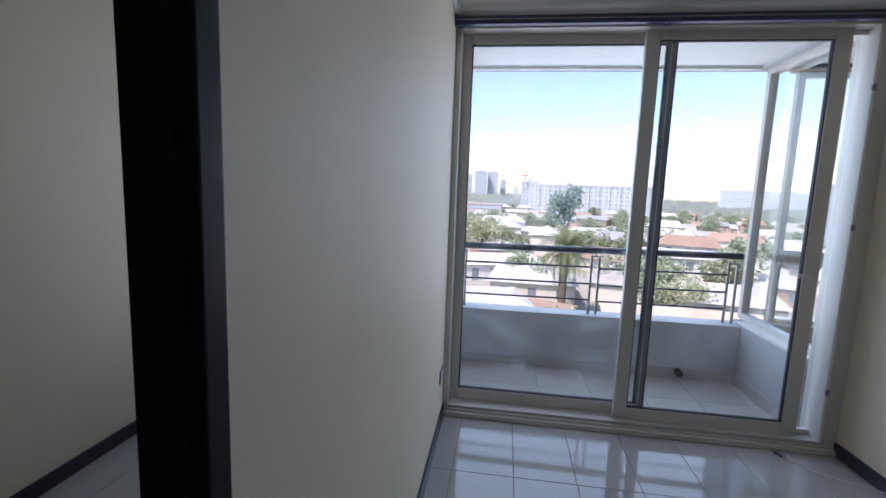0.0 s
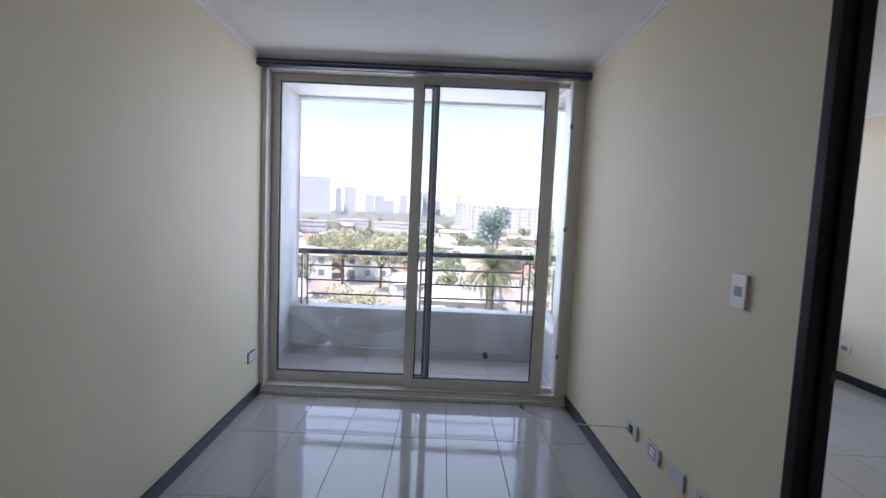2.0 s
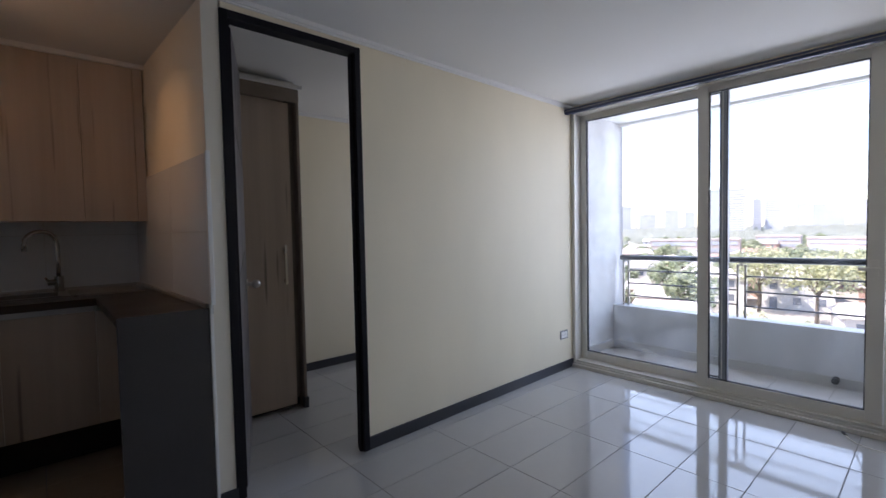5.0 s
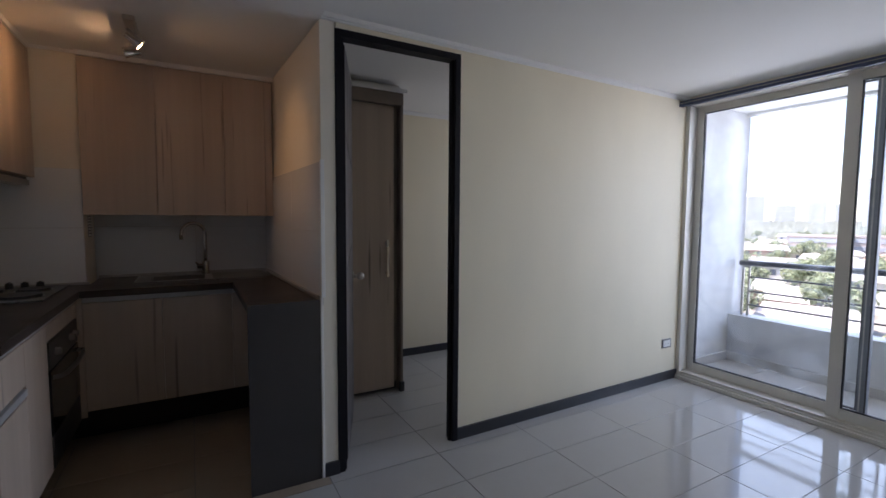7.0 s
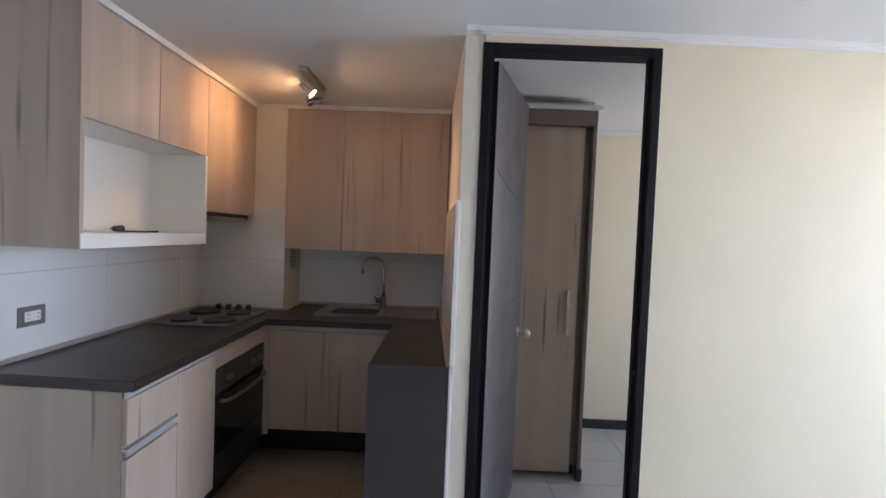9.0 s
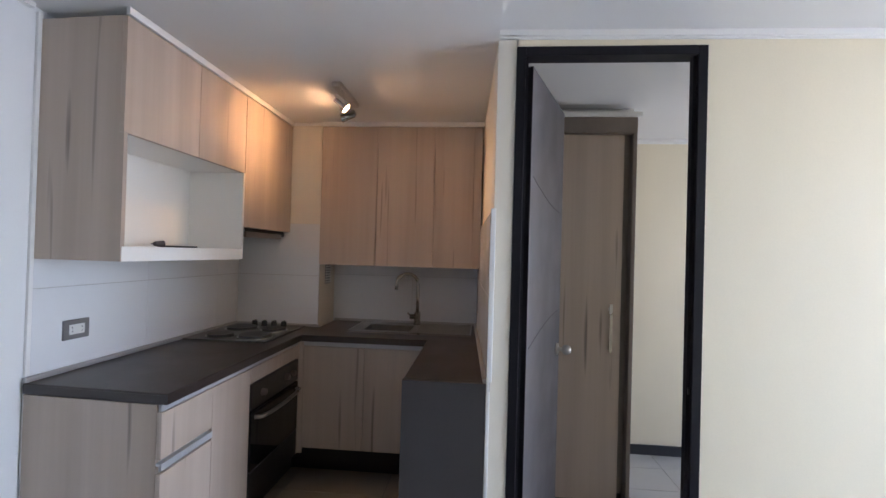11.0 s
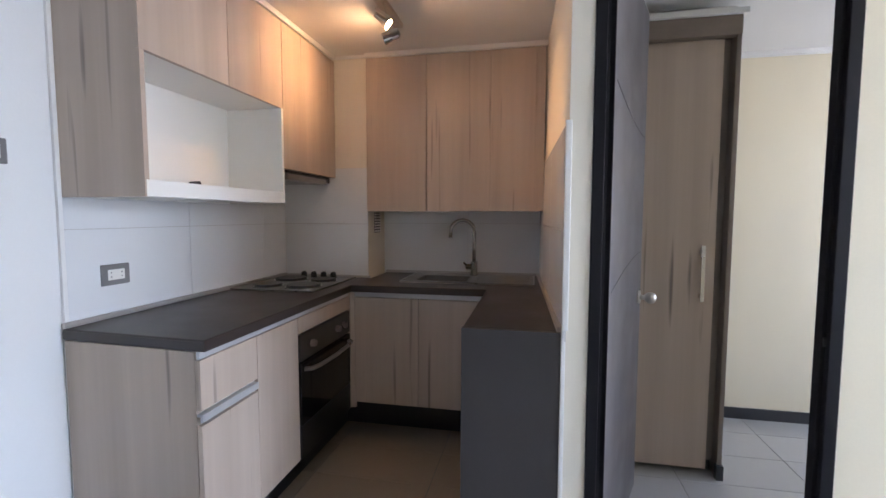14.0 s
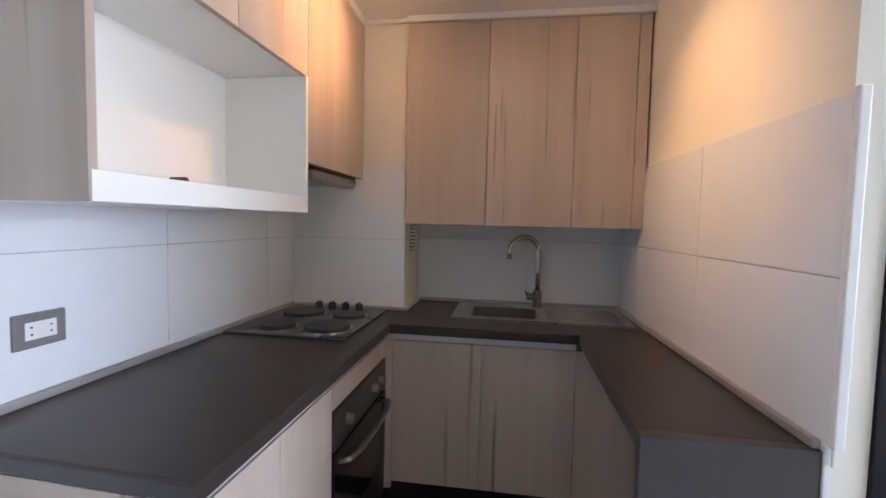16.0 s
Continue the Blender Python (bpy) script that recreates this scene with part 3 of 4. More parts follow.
box("top_moulding", -0.88, -0.79, -2.99, -2.245, 2.25, 2.275, TRIM, cs, "white moulding on top")


# ---- switches and sockets ----
def wall_plate(name, label, centre, normal, w, h, plate_mat, slots, inner=PLASTIC, cat="socket"):
    """A plate on a wall; local x runs along the wall, local y points out of it."""
    e = thing(name, centre, label, cat)
    e.rotation_euler = (0, 0, math.atan2(-normal[0], normal[1]))
    box("plate", -w / 2, w / 2, 0.0, 0.011, -h / 2, h / 2, plate_mat, e, "", 0.0045, True)
    for x0, x1, z0, z1 in slots:
        ins = box("insert", x0, x1, 0.008, 0.0125, z0, z1, inner, e, "", 0.001, True)
    return e


def holes(e, pts, mat_=SEAL):
    for x, z in pts:
        part("pin_hole", rod(bmesh.new(), (x, 0.0115, z), (x, 0.0131, z), 0.0026, 8), mat_, e, local=True)


o = wall_plate("wall_socket", "small white wall socket with grey rim", (0.0, -0.245, 0.31), (1, 0), 0.115, 0.075, GREYPLASTIC, [(-0.045, 0.045, -0.027, 0.027)])
holes(o, [(-0.02, 0), (0, 0), (0.02, 0)])
o = wall_plate("light_switch", "white upright light switch on the cream wall", (2.185 + KE * 1.765, -1.765, 1.115), (-1, 0), 0.074, 0.112, PLASTIC, [(-0.018, 0.018, -0.016, 0.016)], GREYPLASTIC, "switch")
for y, hd in ((-1.118, "data"), (-1.325, ""), (-1.51, "blank"), (-1.70, "")):
    o = wall_plate("wall_socket", "white wall socket plate low on the cream wall" if hd != "data" else "white cable outlet with a dark jack low on the wall", (2.185 - KE * y, y, 0.33), (-1, 0), 0.115, 0.073, SOCKETGREY,
                   [] if hd == "blank" else [(-0.022, 0.022, -0.02, 0.02)], SEAL if hd == "data" else PLASTIC)
    if not hd:
        holes(o, [(-0.02, 0), (0, 0), (0.02, 0)])
        box("surround", -0.03, 0.03, 0.0105, 0.0118, -0.026, 0.026, GREYPLASTIC, o, local=True)
o = wall_plate("wall_socket", "grey framed double socket on the kitchen tiles", (0.14, -4.782, 1.088), (0, 1), 0.118, 0.08, GREYPLASTIC, [(-0.035, 0.035, -0.02, 0.02)])
holes(o, [(-0.022, 0.008), (-0.022, -0.008), (0.022, 0.008), (0.022, -0.008)])
o = wall_plate("wall_socket", "grey framed socket on the pale wall", (0.535, -4.79, 1.508), (0, 1), 0.12, 0.078, GREYPLASTIC, [(-0.04, 0.04, -0.022, 0.022)])
holes(o, [(-0.025, 0.006), (-0.025, -0.006)])
o = wall_plate("wall_socket", "white bedroom wall socket", (4.87, 0.69, 0.29), (-1, 0), 0.118, 0.075, PLASTIC, [(-0.03, 0.03, -0.02, 0.02)], GREYPLASTIC)
pts = [(2.2, -1.118, 0.33), (2.188, -1.083, 0.32), (2.15, -0.977, 0.274), (2.10, -0.835, 0.208), (2.045, -0.68, 0.142), (1.99, -0.52, 0.085), (1.93, -0.36, 0.034), (1.89, -0.25, 0.010), (1.865, -0.185, 0.006)]
cb = thing("aerial_cable", (1.865, -0.185, 0.0), "thin beige cable from the socket down onto the tiles", "cable")
part("cord", tube(bmesh.new(), pts, 0.0032, 8), CABLE, cb, smooth=True)
part("plug", rod(bmesh.new(), (1.872, -0.196, 0.006), (1.85, -0.155, 0.006), 0.006, 10), SEAL, cb, "small dark plug")

# ---- kitchen: walls ----
Z0, Z1, Z2 = 0.945, 1.264, 1.61


def tile_run(parent, axis, face, out, cuts, rows):
    """Flat glazed tiles on a wall; axis: the direction that the wall runs in."""
    for z0, z1 in zip(rows, rows[1:]):
        for a, b in zip(cuts, cuts[1:]):
            g, t = 0.0012, 0.007 * out
            bm = bmesh.new()
            if axis == "x":
                cuboid(bm, a + g, b - g, min(face, face + t), max(face, face + t), z0 + g, z1 - g)
            else:
                cuboid(bm, min(face, face + t), max(face, face + t), a + g, b - g, z0 + g, z1 - g)
            part("tile", bm, WTILE, parent, bevel=0.0008)


def tiled_wall(name, boxes, label):
    return structure(name, boxes, WGROUT, label, "wall tiles")


ts = tiled_wall("wall_tiles_south", [(-1.095, 0.321, -4.79, -4.786, 0.88, Z2)], "large white glazed tiles over the worktop")
tile_run(ts, "x", -4.786, 1, (-1.086, -0.84, -0.255, 0.321), (0.88, Z1, Z2))
td = tiled_wall("wall_tiles_column", [(-1.095, -1.091, -4.779, -4.215, 0.88, Z2)], "white glazed tiles on the duct column")
tile_run(td, "y", -1.091, 1, (-4.779, -4.215), (0.88, Z1, Z2))
tw = tiled_wall("wall_tiles_west", [(-1.41, -1.406, -4.215, -3.092, 0.88, 1.4)], "white glazed tiles behind the sink")
tile_run(tw, "y", -1.406, 1, (-4.215, -3.63, -3.099), (0.88, Z1, 1.4))
tn = tiled_wall("wall_tiles_north", [(-1.41, 0.068, -3.096, -3.092, 0.9, Z2)], "white glazed tiles beside the short worktop")
tile_run(tn, "x", -3.096, -1, (-1.398, -1.12, -0.53, 0.068), (0.9, Z1, Z2))
for ob in (tn, *tn.children):
    skew(ob)
for b, lb in (((0.068, 0.086, -3.106, -3.086, 0.94, 1.617), "white plastic edge trim beside the tiles"), ((0.051, 0.064, -3.106, -3.092, 0.0, 0.94), "white plastic edge trim beside the worktop"),
              ((0.321, 0.337, -4.79, -4.777, 0.0, H - 0.04), "white plastic edge trim at the end of the tiles")):
    tagged(box("trim", *b, TRIM, None, "", 0.003), lb, "trim", "", "structure")
up = thing("upstand", (-0.5, -4.77, 0.925), "pale aluminium sealing strip along the worktop wall", "trim", "", "structure")
UPS = plain("upstand_strip", (0.42, 0.40, 0.38), 0.4, metal=0.3)
box("strip", -1.07, 0.35, -4.779, -4.762, 0.925, 0.945, UPS, up, "", 0.004)
box("strip", -1.084, -1.068, -4.762, -4.2, 0.925, 0.94, UPS, up, "", 0.004)
box("strip", -1.399, -1.383, -4.2, -3.17, 0.925, 0.942, UPS, up, "", 0.004)
skew(box("strip", -1.383, 0.05, -3.12, -3.104, 0.925, 0.945, UPS, up, "", 0.004), 0.04, 0.56)
vg = thing("vent_grille", (-1.25, -4.215, 1.27), "small louvred vent in the side of the column", "vent")
box("backing", -1.30, -1.20, -4.215, -4.2125, 1.205, 1.335, SEAL, vg)
for k in range(7):
    box("slat", -1.30, -1.20, -4.2125, -4.204, 1.21 + k * 0.018, 1.221 + k * 0.018, PLASTIC, vg)

# ---- kitchen: base units ----
FY = -4.222
GREYSTRIP = plain("pale_strip", (0.54, 0.54, 0.54), 0.38, metal=0.3)


def front(parent, axis, face, a, b, z0, z1, name="door", t=0.018):
    if axis == "x":
        return box(name, a + 0.0015, b - 0.0015, face - t, face, z0, z1, WOOD, parent, "", 0.0012)
    return box(name, face - t, face, a + 0.0015, b - 0.0015, z0, z1, WOOD, parent, "", 0.0012)


du = thing("drawer_unit", (0.22, -4.5, 0.0), "grey oak laminate base unit with a drawer and door", "kitchen cabinet", "base units")
box("body", 0.07, 0.324, -4.775, -4.242, 0.2, 0.87, MELAMINE, du)
lean(box("end_panel", 0.354, 0.372, -4.775, FY - 0.020, 0.0, 0.884, WOOD, du, "", 0.0012), -0.05, FY + 4.5)
dr = front(du, "x", FY, 0.075, 0.373, 0.695, 0.858, "drawer_front")
front(du, "x", FY, 0.075, 0.373, 0.205, 0.645)
bm = cuboid(bmesh.new(), 0.078, 0.374, FY - 0.016, FY + 0.006, 0.674, 0.684)
cuboid(bm, 0.078, 0.374, FY - 0.004, FY + 0.006, 0.658, 0.675)
part("grip_rail", bm, GREYSTRIP, du, "pale aluminium grip rail", 0.002)
box("top_strip", -0.79, 0.372, FY - 0.012, FY - 0.002, 0.862, 0.884, GREYSTRIP, du, "pale strip under the worktop")
bu = thing("base_cabinet", (-0.08, -4.5, 0.0), "grey oak laminate base cabinet with one door", "kitchen cabinet", "base units")
box("body", -0.232, 0.07, -4.775, -4.242, 0.2, 0.86, MELAMINE, bu)
front(bu, "x", FY, -0.228, 0.075, 0.205, 0.858)
kb = thing("plinth", (-0.3, -4.4, 0.0), "black recessed kitchen plinth", "plinth", "", "structure")
box("board", -1.05, 0.352, -4.37, -4.352, 0, 0.2, BLACK, kb)
box("board", -1.065, -1.05, -4.352, -3.145, 0, 0.235, BLACK, kb)

ov = thing("oven", (-0.51, -4.5, 0.2), "black built-in oven with a steel control panel", "oven")
box("body", -0.79, -0.234, -4.775, -4.236, 0.2, 0.78, BLACK, ov)
box("control_panel", -0.788, -0.236, -4.236, FY + 0.004, 0.655, 0.778, plain("oven_panel", (0.10, 0.095, 0.09), 0.28, metal=0.8, var=0.1), ov, "dark steel control panel", 0.003)
dd = box("oven_door", -0.788, -0.236, -4.236, FY + 0.006, 0.36, 0.648, DARKGLASS, ov, "black glass oven door", 0.003)
box("drawer", -0.788, -0.236, -4.236, FY + 0.004, 0.206, 0.354, BLACK, ov, "", 0.003)
pts = [(-0.27, FY + 0.004, 0.615), (-0.285, FY + 0.035, 0.615), (-0.35, FY + 0.045, 0.612), (-0.51, FY + 0.05, 0.61), (-0.67, FY + 0.045, 0.612), (-0.74, FY + 0.035, 0.615), (-0.755, FY + 0.004, 0.615)]
part("handle", tube(bmesh.new(), pts, 0.010, 10), SINKSTEEL, dd, "curved steel bar handle", smooth=True)
for x in (-0.345, -0.62, -0.70):
    bm = rod(bmesh.new(), (x, FY + 0.004, 0.716), (x, FY + 0.026, 0.716), 0.018, 18, 0.015)
    part("knob", bm, SINKSTEEL, ov, "round steel oven knob")
fl = thing("filler_panel", (-0.51, FY, 0.78), "grey oak laminate strip above the oven", "panel")
box("strip_panel", -0.79, -0.232, -4.242, FY, 0.785, 0.858, WOOD, fl, "", 0.001)
bm = cuboid(bmesh.new(), -0.812, -0.792, -4.242, FY, 0.205, 0.884)
cuboid(bm, -0.83, -0.812, -4.242, -4.1965, 0.205, 0.884)
part("side_filler", bm, WOOD, fl)

su = thing("sink_cabinet", (-1.1, -3.82, 0.0), "grey oak laminate sink cabinet with two doors and a fixed front", "kitchen cabinet", "base units")
box("body", -1.39, -0.83, -4.2, -3.155, 0.235, 0.75, MELAMINE, su)
front(su, "y", -0.81, -4.195, -3.82, 0.24, 0.852), front(su, "y", -0.81, -3.82, -3.445, 0.24, 0.852)
front(su, "y", -0.81, -3.445, -3.134, 0.24, 0.852, "fixed_front")
box("top_strip", -0.83, -0.811, -4.195, -3.445, 0.856, 0.8855, GREYSTRIP, su, "pale strip under the worktop")
pu = thing("side_panel", (0.04, -3.28, 0.0), "charcoal laminate panel carrying the end of the short worktop", "panel")
CHAR = plain("charcoal_panel", (0.052, 0.046, 0.046), 0.38, var=0.10, scale=5, rvar=0.06)
box("board", 0.031, 0.0605, -3.442, -3.107, 0.0, 0.926, CHAR, pu, "", 0.0015)
box("foot_strip", 0.026, 0.031, -3.43, -3.12, 0.0, 0.06, BLACK, pu)


def slab_from(cells, z0, z1):
    """One closed slab over a set of grid cells ((xs, ys), filled test)."""
    xs, ys, filled = cells
    bm = bmesh.new()
    for i in range(len(xs) - 1):
        for j in range(len(ys) - 1):
            if filled((xs[i] + xs[i + 1]) / 2, (ys[j] + ys[j + 1]) / 2):
                f = bm.faces.new([bm.verts.new((x, y, z1)) for x, y in ((xs[i], ys[j]), (xs[i + 1], ys[j]), (xs[i + 1], ys[j + 1]), (xs[i], ys[j + 1]))])
    bmesh.ops.remove_doubles(bm, verts=list(bm.verts), dist=0.0005)
    ext = bmesh.ops.extrude_face_region(bm, geom=list(bm.faces))
    bmesh.ops.translate(bm, verts=[v for v in ext["geom"] if isinstance(v, bmesh.types.BMVert)], vec=(0, 0, z0 - z1))
    rim = [e for e in bm.edges if abs(e.verts[0].co.z - e.verts[1].co.z) < 1e-6 and len(e.link_faces) == 2 and e.calc_face_angle(0) > 1]
    bmesh.ops.bevel(bm, geom=rim, offset=0.006, segments=3, affect="EDGES", profile=0.5)
    return bm


def on_worktop(x, y):
    if -1.25 < x < -1.02 and -3.89 < y < -3.58:
        return False
    return y < -4.2 and x > -1.085 or y > -4.2 and x < -0.778 or y > -3.442


wt = slab_from(((-1.40, -1.25, -1.085, -1.02, -0.778, 0.030, 0.376), (-4.777, -4.2, -3.89, -3.58, -3.442, -3.106), lambda x, y: on_worktop(x, y) and not (x > 0.030 and y > -4.2)), 0.886, 0.925)
for v in wt.verts:
    if v.co.x > 0.3:
        v.co.x += 0.05 * (v.co.y + 4.2)
    elif v.co.y > -3.2:
        v.co.y += 0.04 * (v.co.x - 0.06)
wtop = thing("worktop", (-0.5, -4.5, 0.925), "dark charcoal laminate worktop running round three sides", "worktop")
part("slab", wt, COUNTER, wtop)
lean(box("end_cap", 0.3755, 0.3772, -4.772, -4.206, 0.892, 0.919, COUNTER, wtop), -0.05, 0.3)

# sink and tap
sk = thing("kitchen_sink", (-1.14, -3.58, 0.925), "stainless steel sink with a ribbed drainer", "sink")
bm = bmesh.new()
for b in ((-1.345, -1.25, -3.97, -3.19), (-1.02, -0.945, -3.97, -3.19), (-1.25, -1.02, -3.97, -3.89), (-1.25, -1.02, -3.58, -3.19)):
    cuboid(bm, *b, 0.9255, 0.931)
part("rim", bm, SINKSTEEL, sk)
bm = bmesh.new()
for b in ((-1.25, -1.246, -3.89, -3.58, 0.825, 0.93), (-1.024, -1.02, -3.89, -3.58, 0.825, 0.93), (-1.246, -1.024, -3.89, -3.886, 0.825, 0.93), (-1.246, -1.024, -3.584, -3.58, 0.825, 0.93), (-1.25, -1.02, -3.89, -3.58, 0.821, 0.825)):
    cuboid(bm, *b)
part("bowl", bm, SINKSTEEL, sk, "deep rectangular steel bowl")
for k in range(7):
    part("rib", rod(bmesh.new(), (-1.27 + k * 0.048, -3.54, 0.9305), (-1.27 + k * 0.048, -3.22, 0.9305), 0.004, 8), SINKSTEEL, sk, smooth=True)
bm = cuboid(bmesh.new(), -1.345, -1.338, -3.97, -3.19, 0.931, 0.935)
cuboid(bm, -0.952, -0.945, -3.97, -3.19, 0.931, 0.935), cuboid(bm, -1.338, -0.952, -3.97, -3.963, 0.931, 0.935), cuboid(bm, -1.338, -0.952, -3.197, -3.19, 0.931, 0.935)
part("raised_edge", bm, CHROME, sk)
part("drain", rod(bmesh.new(), (-1.135, -3.735, 0.825), (-1.135, -3.735, 0.829), 0.035, 20), CHROME, sk, "round drain in the bowl")
tp = thing("kitchen_tap", (-1.30, -3.575, 0.931), "tall chrome mixer tap with a curved spout", "tap")
bm = rod(bmesh.new(), (0, 0, 0), (0, 0, 0.012), 0.027, 20)
rod(bm, (0, 0, 0.012), (0, 0, 0.09), 0.0225, 20)
part("body", bm, TAPSTEEL, tp, smooth=False, local=True)
pts = [(0, 0, 0.085), (0, 0, 0.18), (0, 0, 0.285)] + [(0.05 * (1 - math.cos(a)) / 2, -0.072 * (1 - math.cos(a)), 0.285 + 0.072 * math.sin(a)) for a in [k * math.pi / 10 for k in range(1, 11)]] + [(0.052, -0.146, 0.245)]
part("spout", tube(bmesh.new(), pts, 0.012, 14), TAPSTEEL, tp, "swan-neck spout", smooth=True, local=True)
bm = rod(bmesh.new(), (0.0, -0.012, 0.055), (0.0, -0.052, 0.055), 0.018, 16)
rod(bm, (0, -0.046, 0.06), (0.04, -0.06, 0.085), 0.006, 8)
part("lever", bm, TAPSTEEL, tp, "small side lever", local=True)

# hob
hb = thing("hob", (-0.78, -4.52, 0.925), "steel electric hob with four black plates", "hob")
box("plate_top", -1.055, -0.492, -4.755, -4.285, 0.926, 0.934, plain("hob_steel", (0.15, 0.145, 0.14), 0.32, metal=1.0, rvar=0.08), hb, "", 0.003)
for x, y, r in ((-0.60, -4.60, 0.072), (-0.62, -4.405, 0.09), (-0.85, -4.61, 0.09), (-0.84, -4.40, 0.072)):
    bm = rod(bmesh.new(), (x, y, 0.934), (x, y, 0.938), r + 0.008, 32)
    ring = part("trim_ring", bm, CHROME, hb)
    bm = rod(bmesh.new(), (x, y, 0.938), (x, y, 0.950), r, 32, r - 0.004)
    rod(bm, (x, y, 0.950), (x, y, 0.9505), r * 0.35, 24)
    part("hot_plate", bm, BLACK, hb, "round black cast iron plate")
for y in (-4.60, -4.535, -4.47, -4.405):
    bm = rod(bmesh.new(), (-0.985, y, 0.934), (-0.985, y, 0.965), 0.019, 18, 0.016)
    cuboid(bm, -1.001, -0.969, y - 0.004, y + 0.004, 0.965, 0.970)
    part("knob", bm, BLACK, hb, "upright black control knob")

# ---- kitchen: wall cupboards ----
UY, UT = -4.425, 2.262
wc = thing("wall_cupboard", (0.12, -4.6, 1.84), "grey oak laminate wall cupboard over the open shelf", "kitchen cabinet", "wall cupboards")
box("body", -0.49, 0.302, -4.782, UY - 0.019, 1.842, UT, MELAMINE, wc)
bm = cuboid(bmesh.new(), 0.322, 0.340, -4.782, UY - 0.019, 1.375, UT)
cuboid(bm, 0.322, 0.340, UY - 0.019, UY, 1.375, 1.8385)
lean(part("end_panel", bm, WOOD, wc), -0.05, UY + 4.6)
front(wc, "x", UY, -0.088, 0.3415, 1.84, UT - 0.002)
front(wc, "x", UY, -0.489, -0.088, 1.84, UT - 0.002)
ns = thing("open_shelf", (-0.08, -4.6, 1.375), "open white shelf niche under the wall cupboard", "shelf")
box("back", -0.472, 0.306, -4.782, -4.726, 1.375, 1.842, MELAMINE, ns)
box("side", -0.49, -0.472, -4.782, UY, 1.376, 1.84, MELAMINE, ns)
box("shelf", -0.472, 0.308, -4.726, UY - 0.018, 1.40, 1.4285, MELAMINE, ns)
box("lip", -0.472, 0.334, UY - 0.016, UY + 0.001, 1.375, 1.43, MELAMINE, ns, "", 0.001)
hc = thing("hood_cupboard", (-0.79, -4.6, 1.55), "grey oak laminate cupboard over the cooker hood", "kitchen cabinet", "wall cupboards")
box("body", -1.085, -0.4905, -4.775, UY - 0.019, 1.552, UT, WOOD, hc)
front(hc, "x", UY, -1.085, -0.49, 1.55, UT - 0.002)
hd = thing("cooker_hood", (-0.78, -4.6, 1.5), "slim steel and black cooker hood", "cooker hood")
box("body", -1.06, -0.5, -4.77, UY - 0.03, 1.515, 1.55, BLACK, hd, "", 0.003)
box("visor", -0.93, -0.5, UY - 0.06, UY + 0.012, 1.497, 1.527, SINKSTEEL, hd, "dull steel visor", 0.003)
box("filter", -1.03, -0.53, -4.74, UY - 0.07, 1.508, 1.515, STEEL, hd)
uw = thing("wall_cupboard", (-1.24, -3.67, 1.342), "grey oak laminate wall cupboard over the sink", "kitchen cabinet", "wall cupboards")
box("body", -1.40, -1.086, -4.213, -3.15, 1.345, UT, WOOD, uw)
for a, b in ((-4.213, -3.833), (-3.833, -3.453), (-3.453, -3.197), (-3.197, -3.145)):
    front(uw, "y", -1.067, a, b, 1.342, UT - 0.002, "door" if b < -3.19 else "filler")
pl = thing("plug_cable", (-0.14, -4.60, 1.428), "small dark plug on a lead lying on the shelf", "cable")
part("lead", tube(bmesh.new(), [(-0.11, -4.60, 1.433), (-0.18, -4.57, 1.433), (-0.26, -4.59, 1.433), (-0.33, -4.58, 1.433)], 0.004, 8), SEAL, pl)
bm = rod(bmesh.new(), (-0.11, -4.60, 1.444), (-0.07, -4.61, 1.444), 0.016, 12, 0.011)
rod(bm, (-0.07, -4.61, 1.444), (-0.055, -4.613, 1.444), 0.003, 6)
part("plug", bm, GROOVE, pl)

# ceiling spot bar, with its two lit lamps
sb = thing("spot_lamp", (-0.47, -3.868, KZ), "nickel ceiling bar with two lit spot lamps", "ceiling spotlight")
part("bar", cuboid(bmesh.new(), -0.70, -0.357, -3.915, -3.865, KZ - 0.026, KZ), NICKEL, sb, "", 0.008)


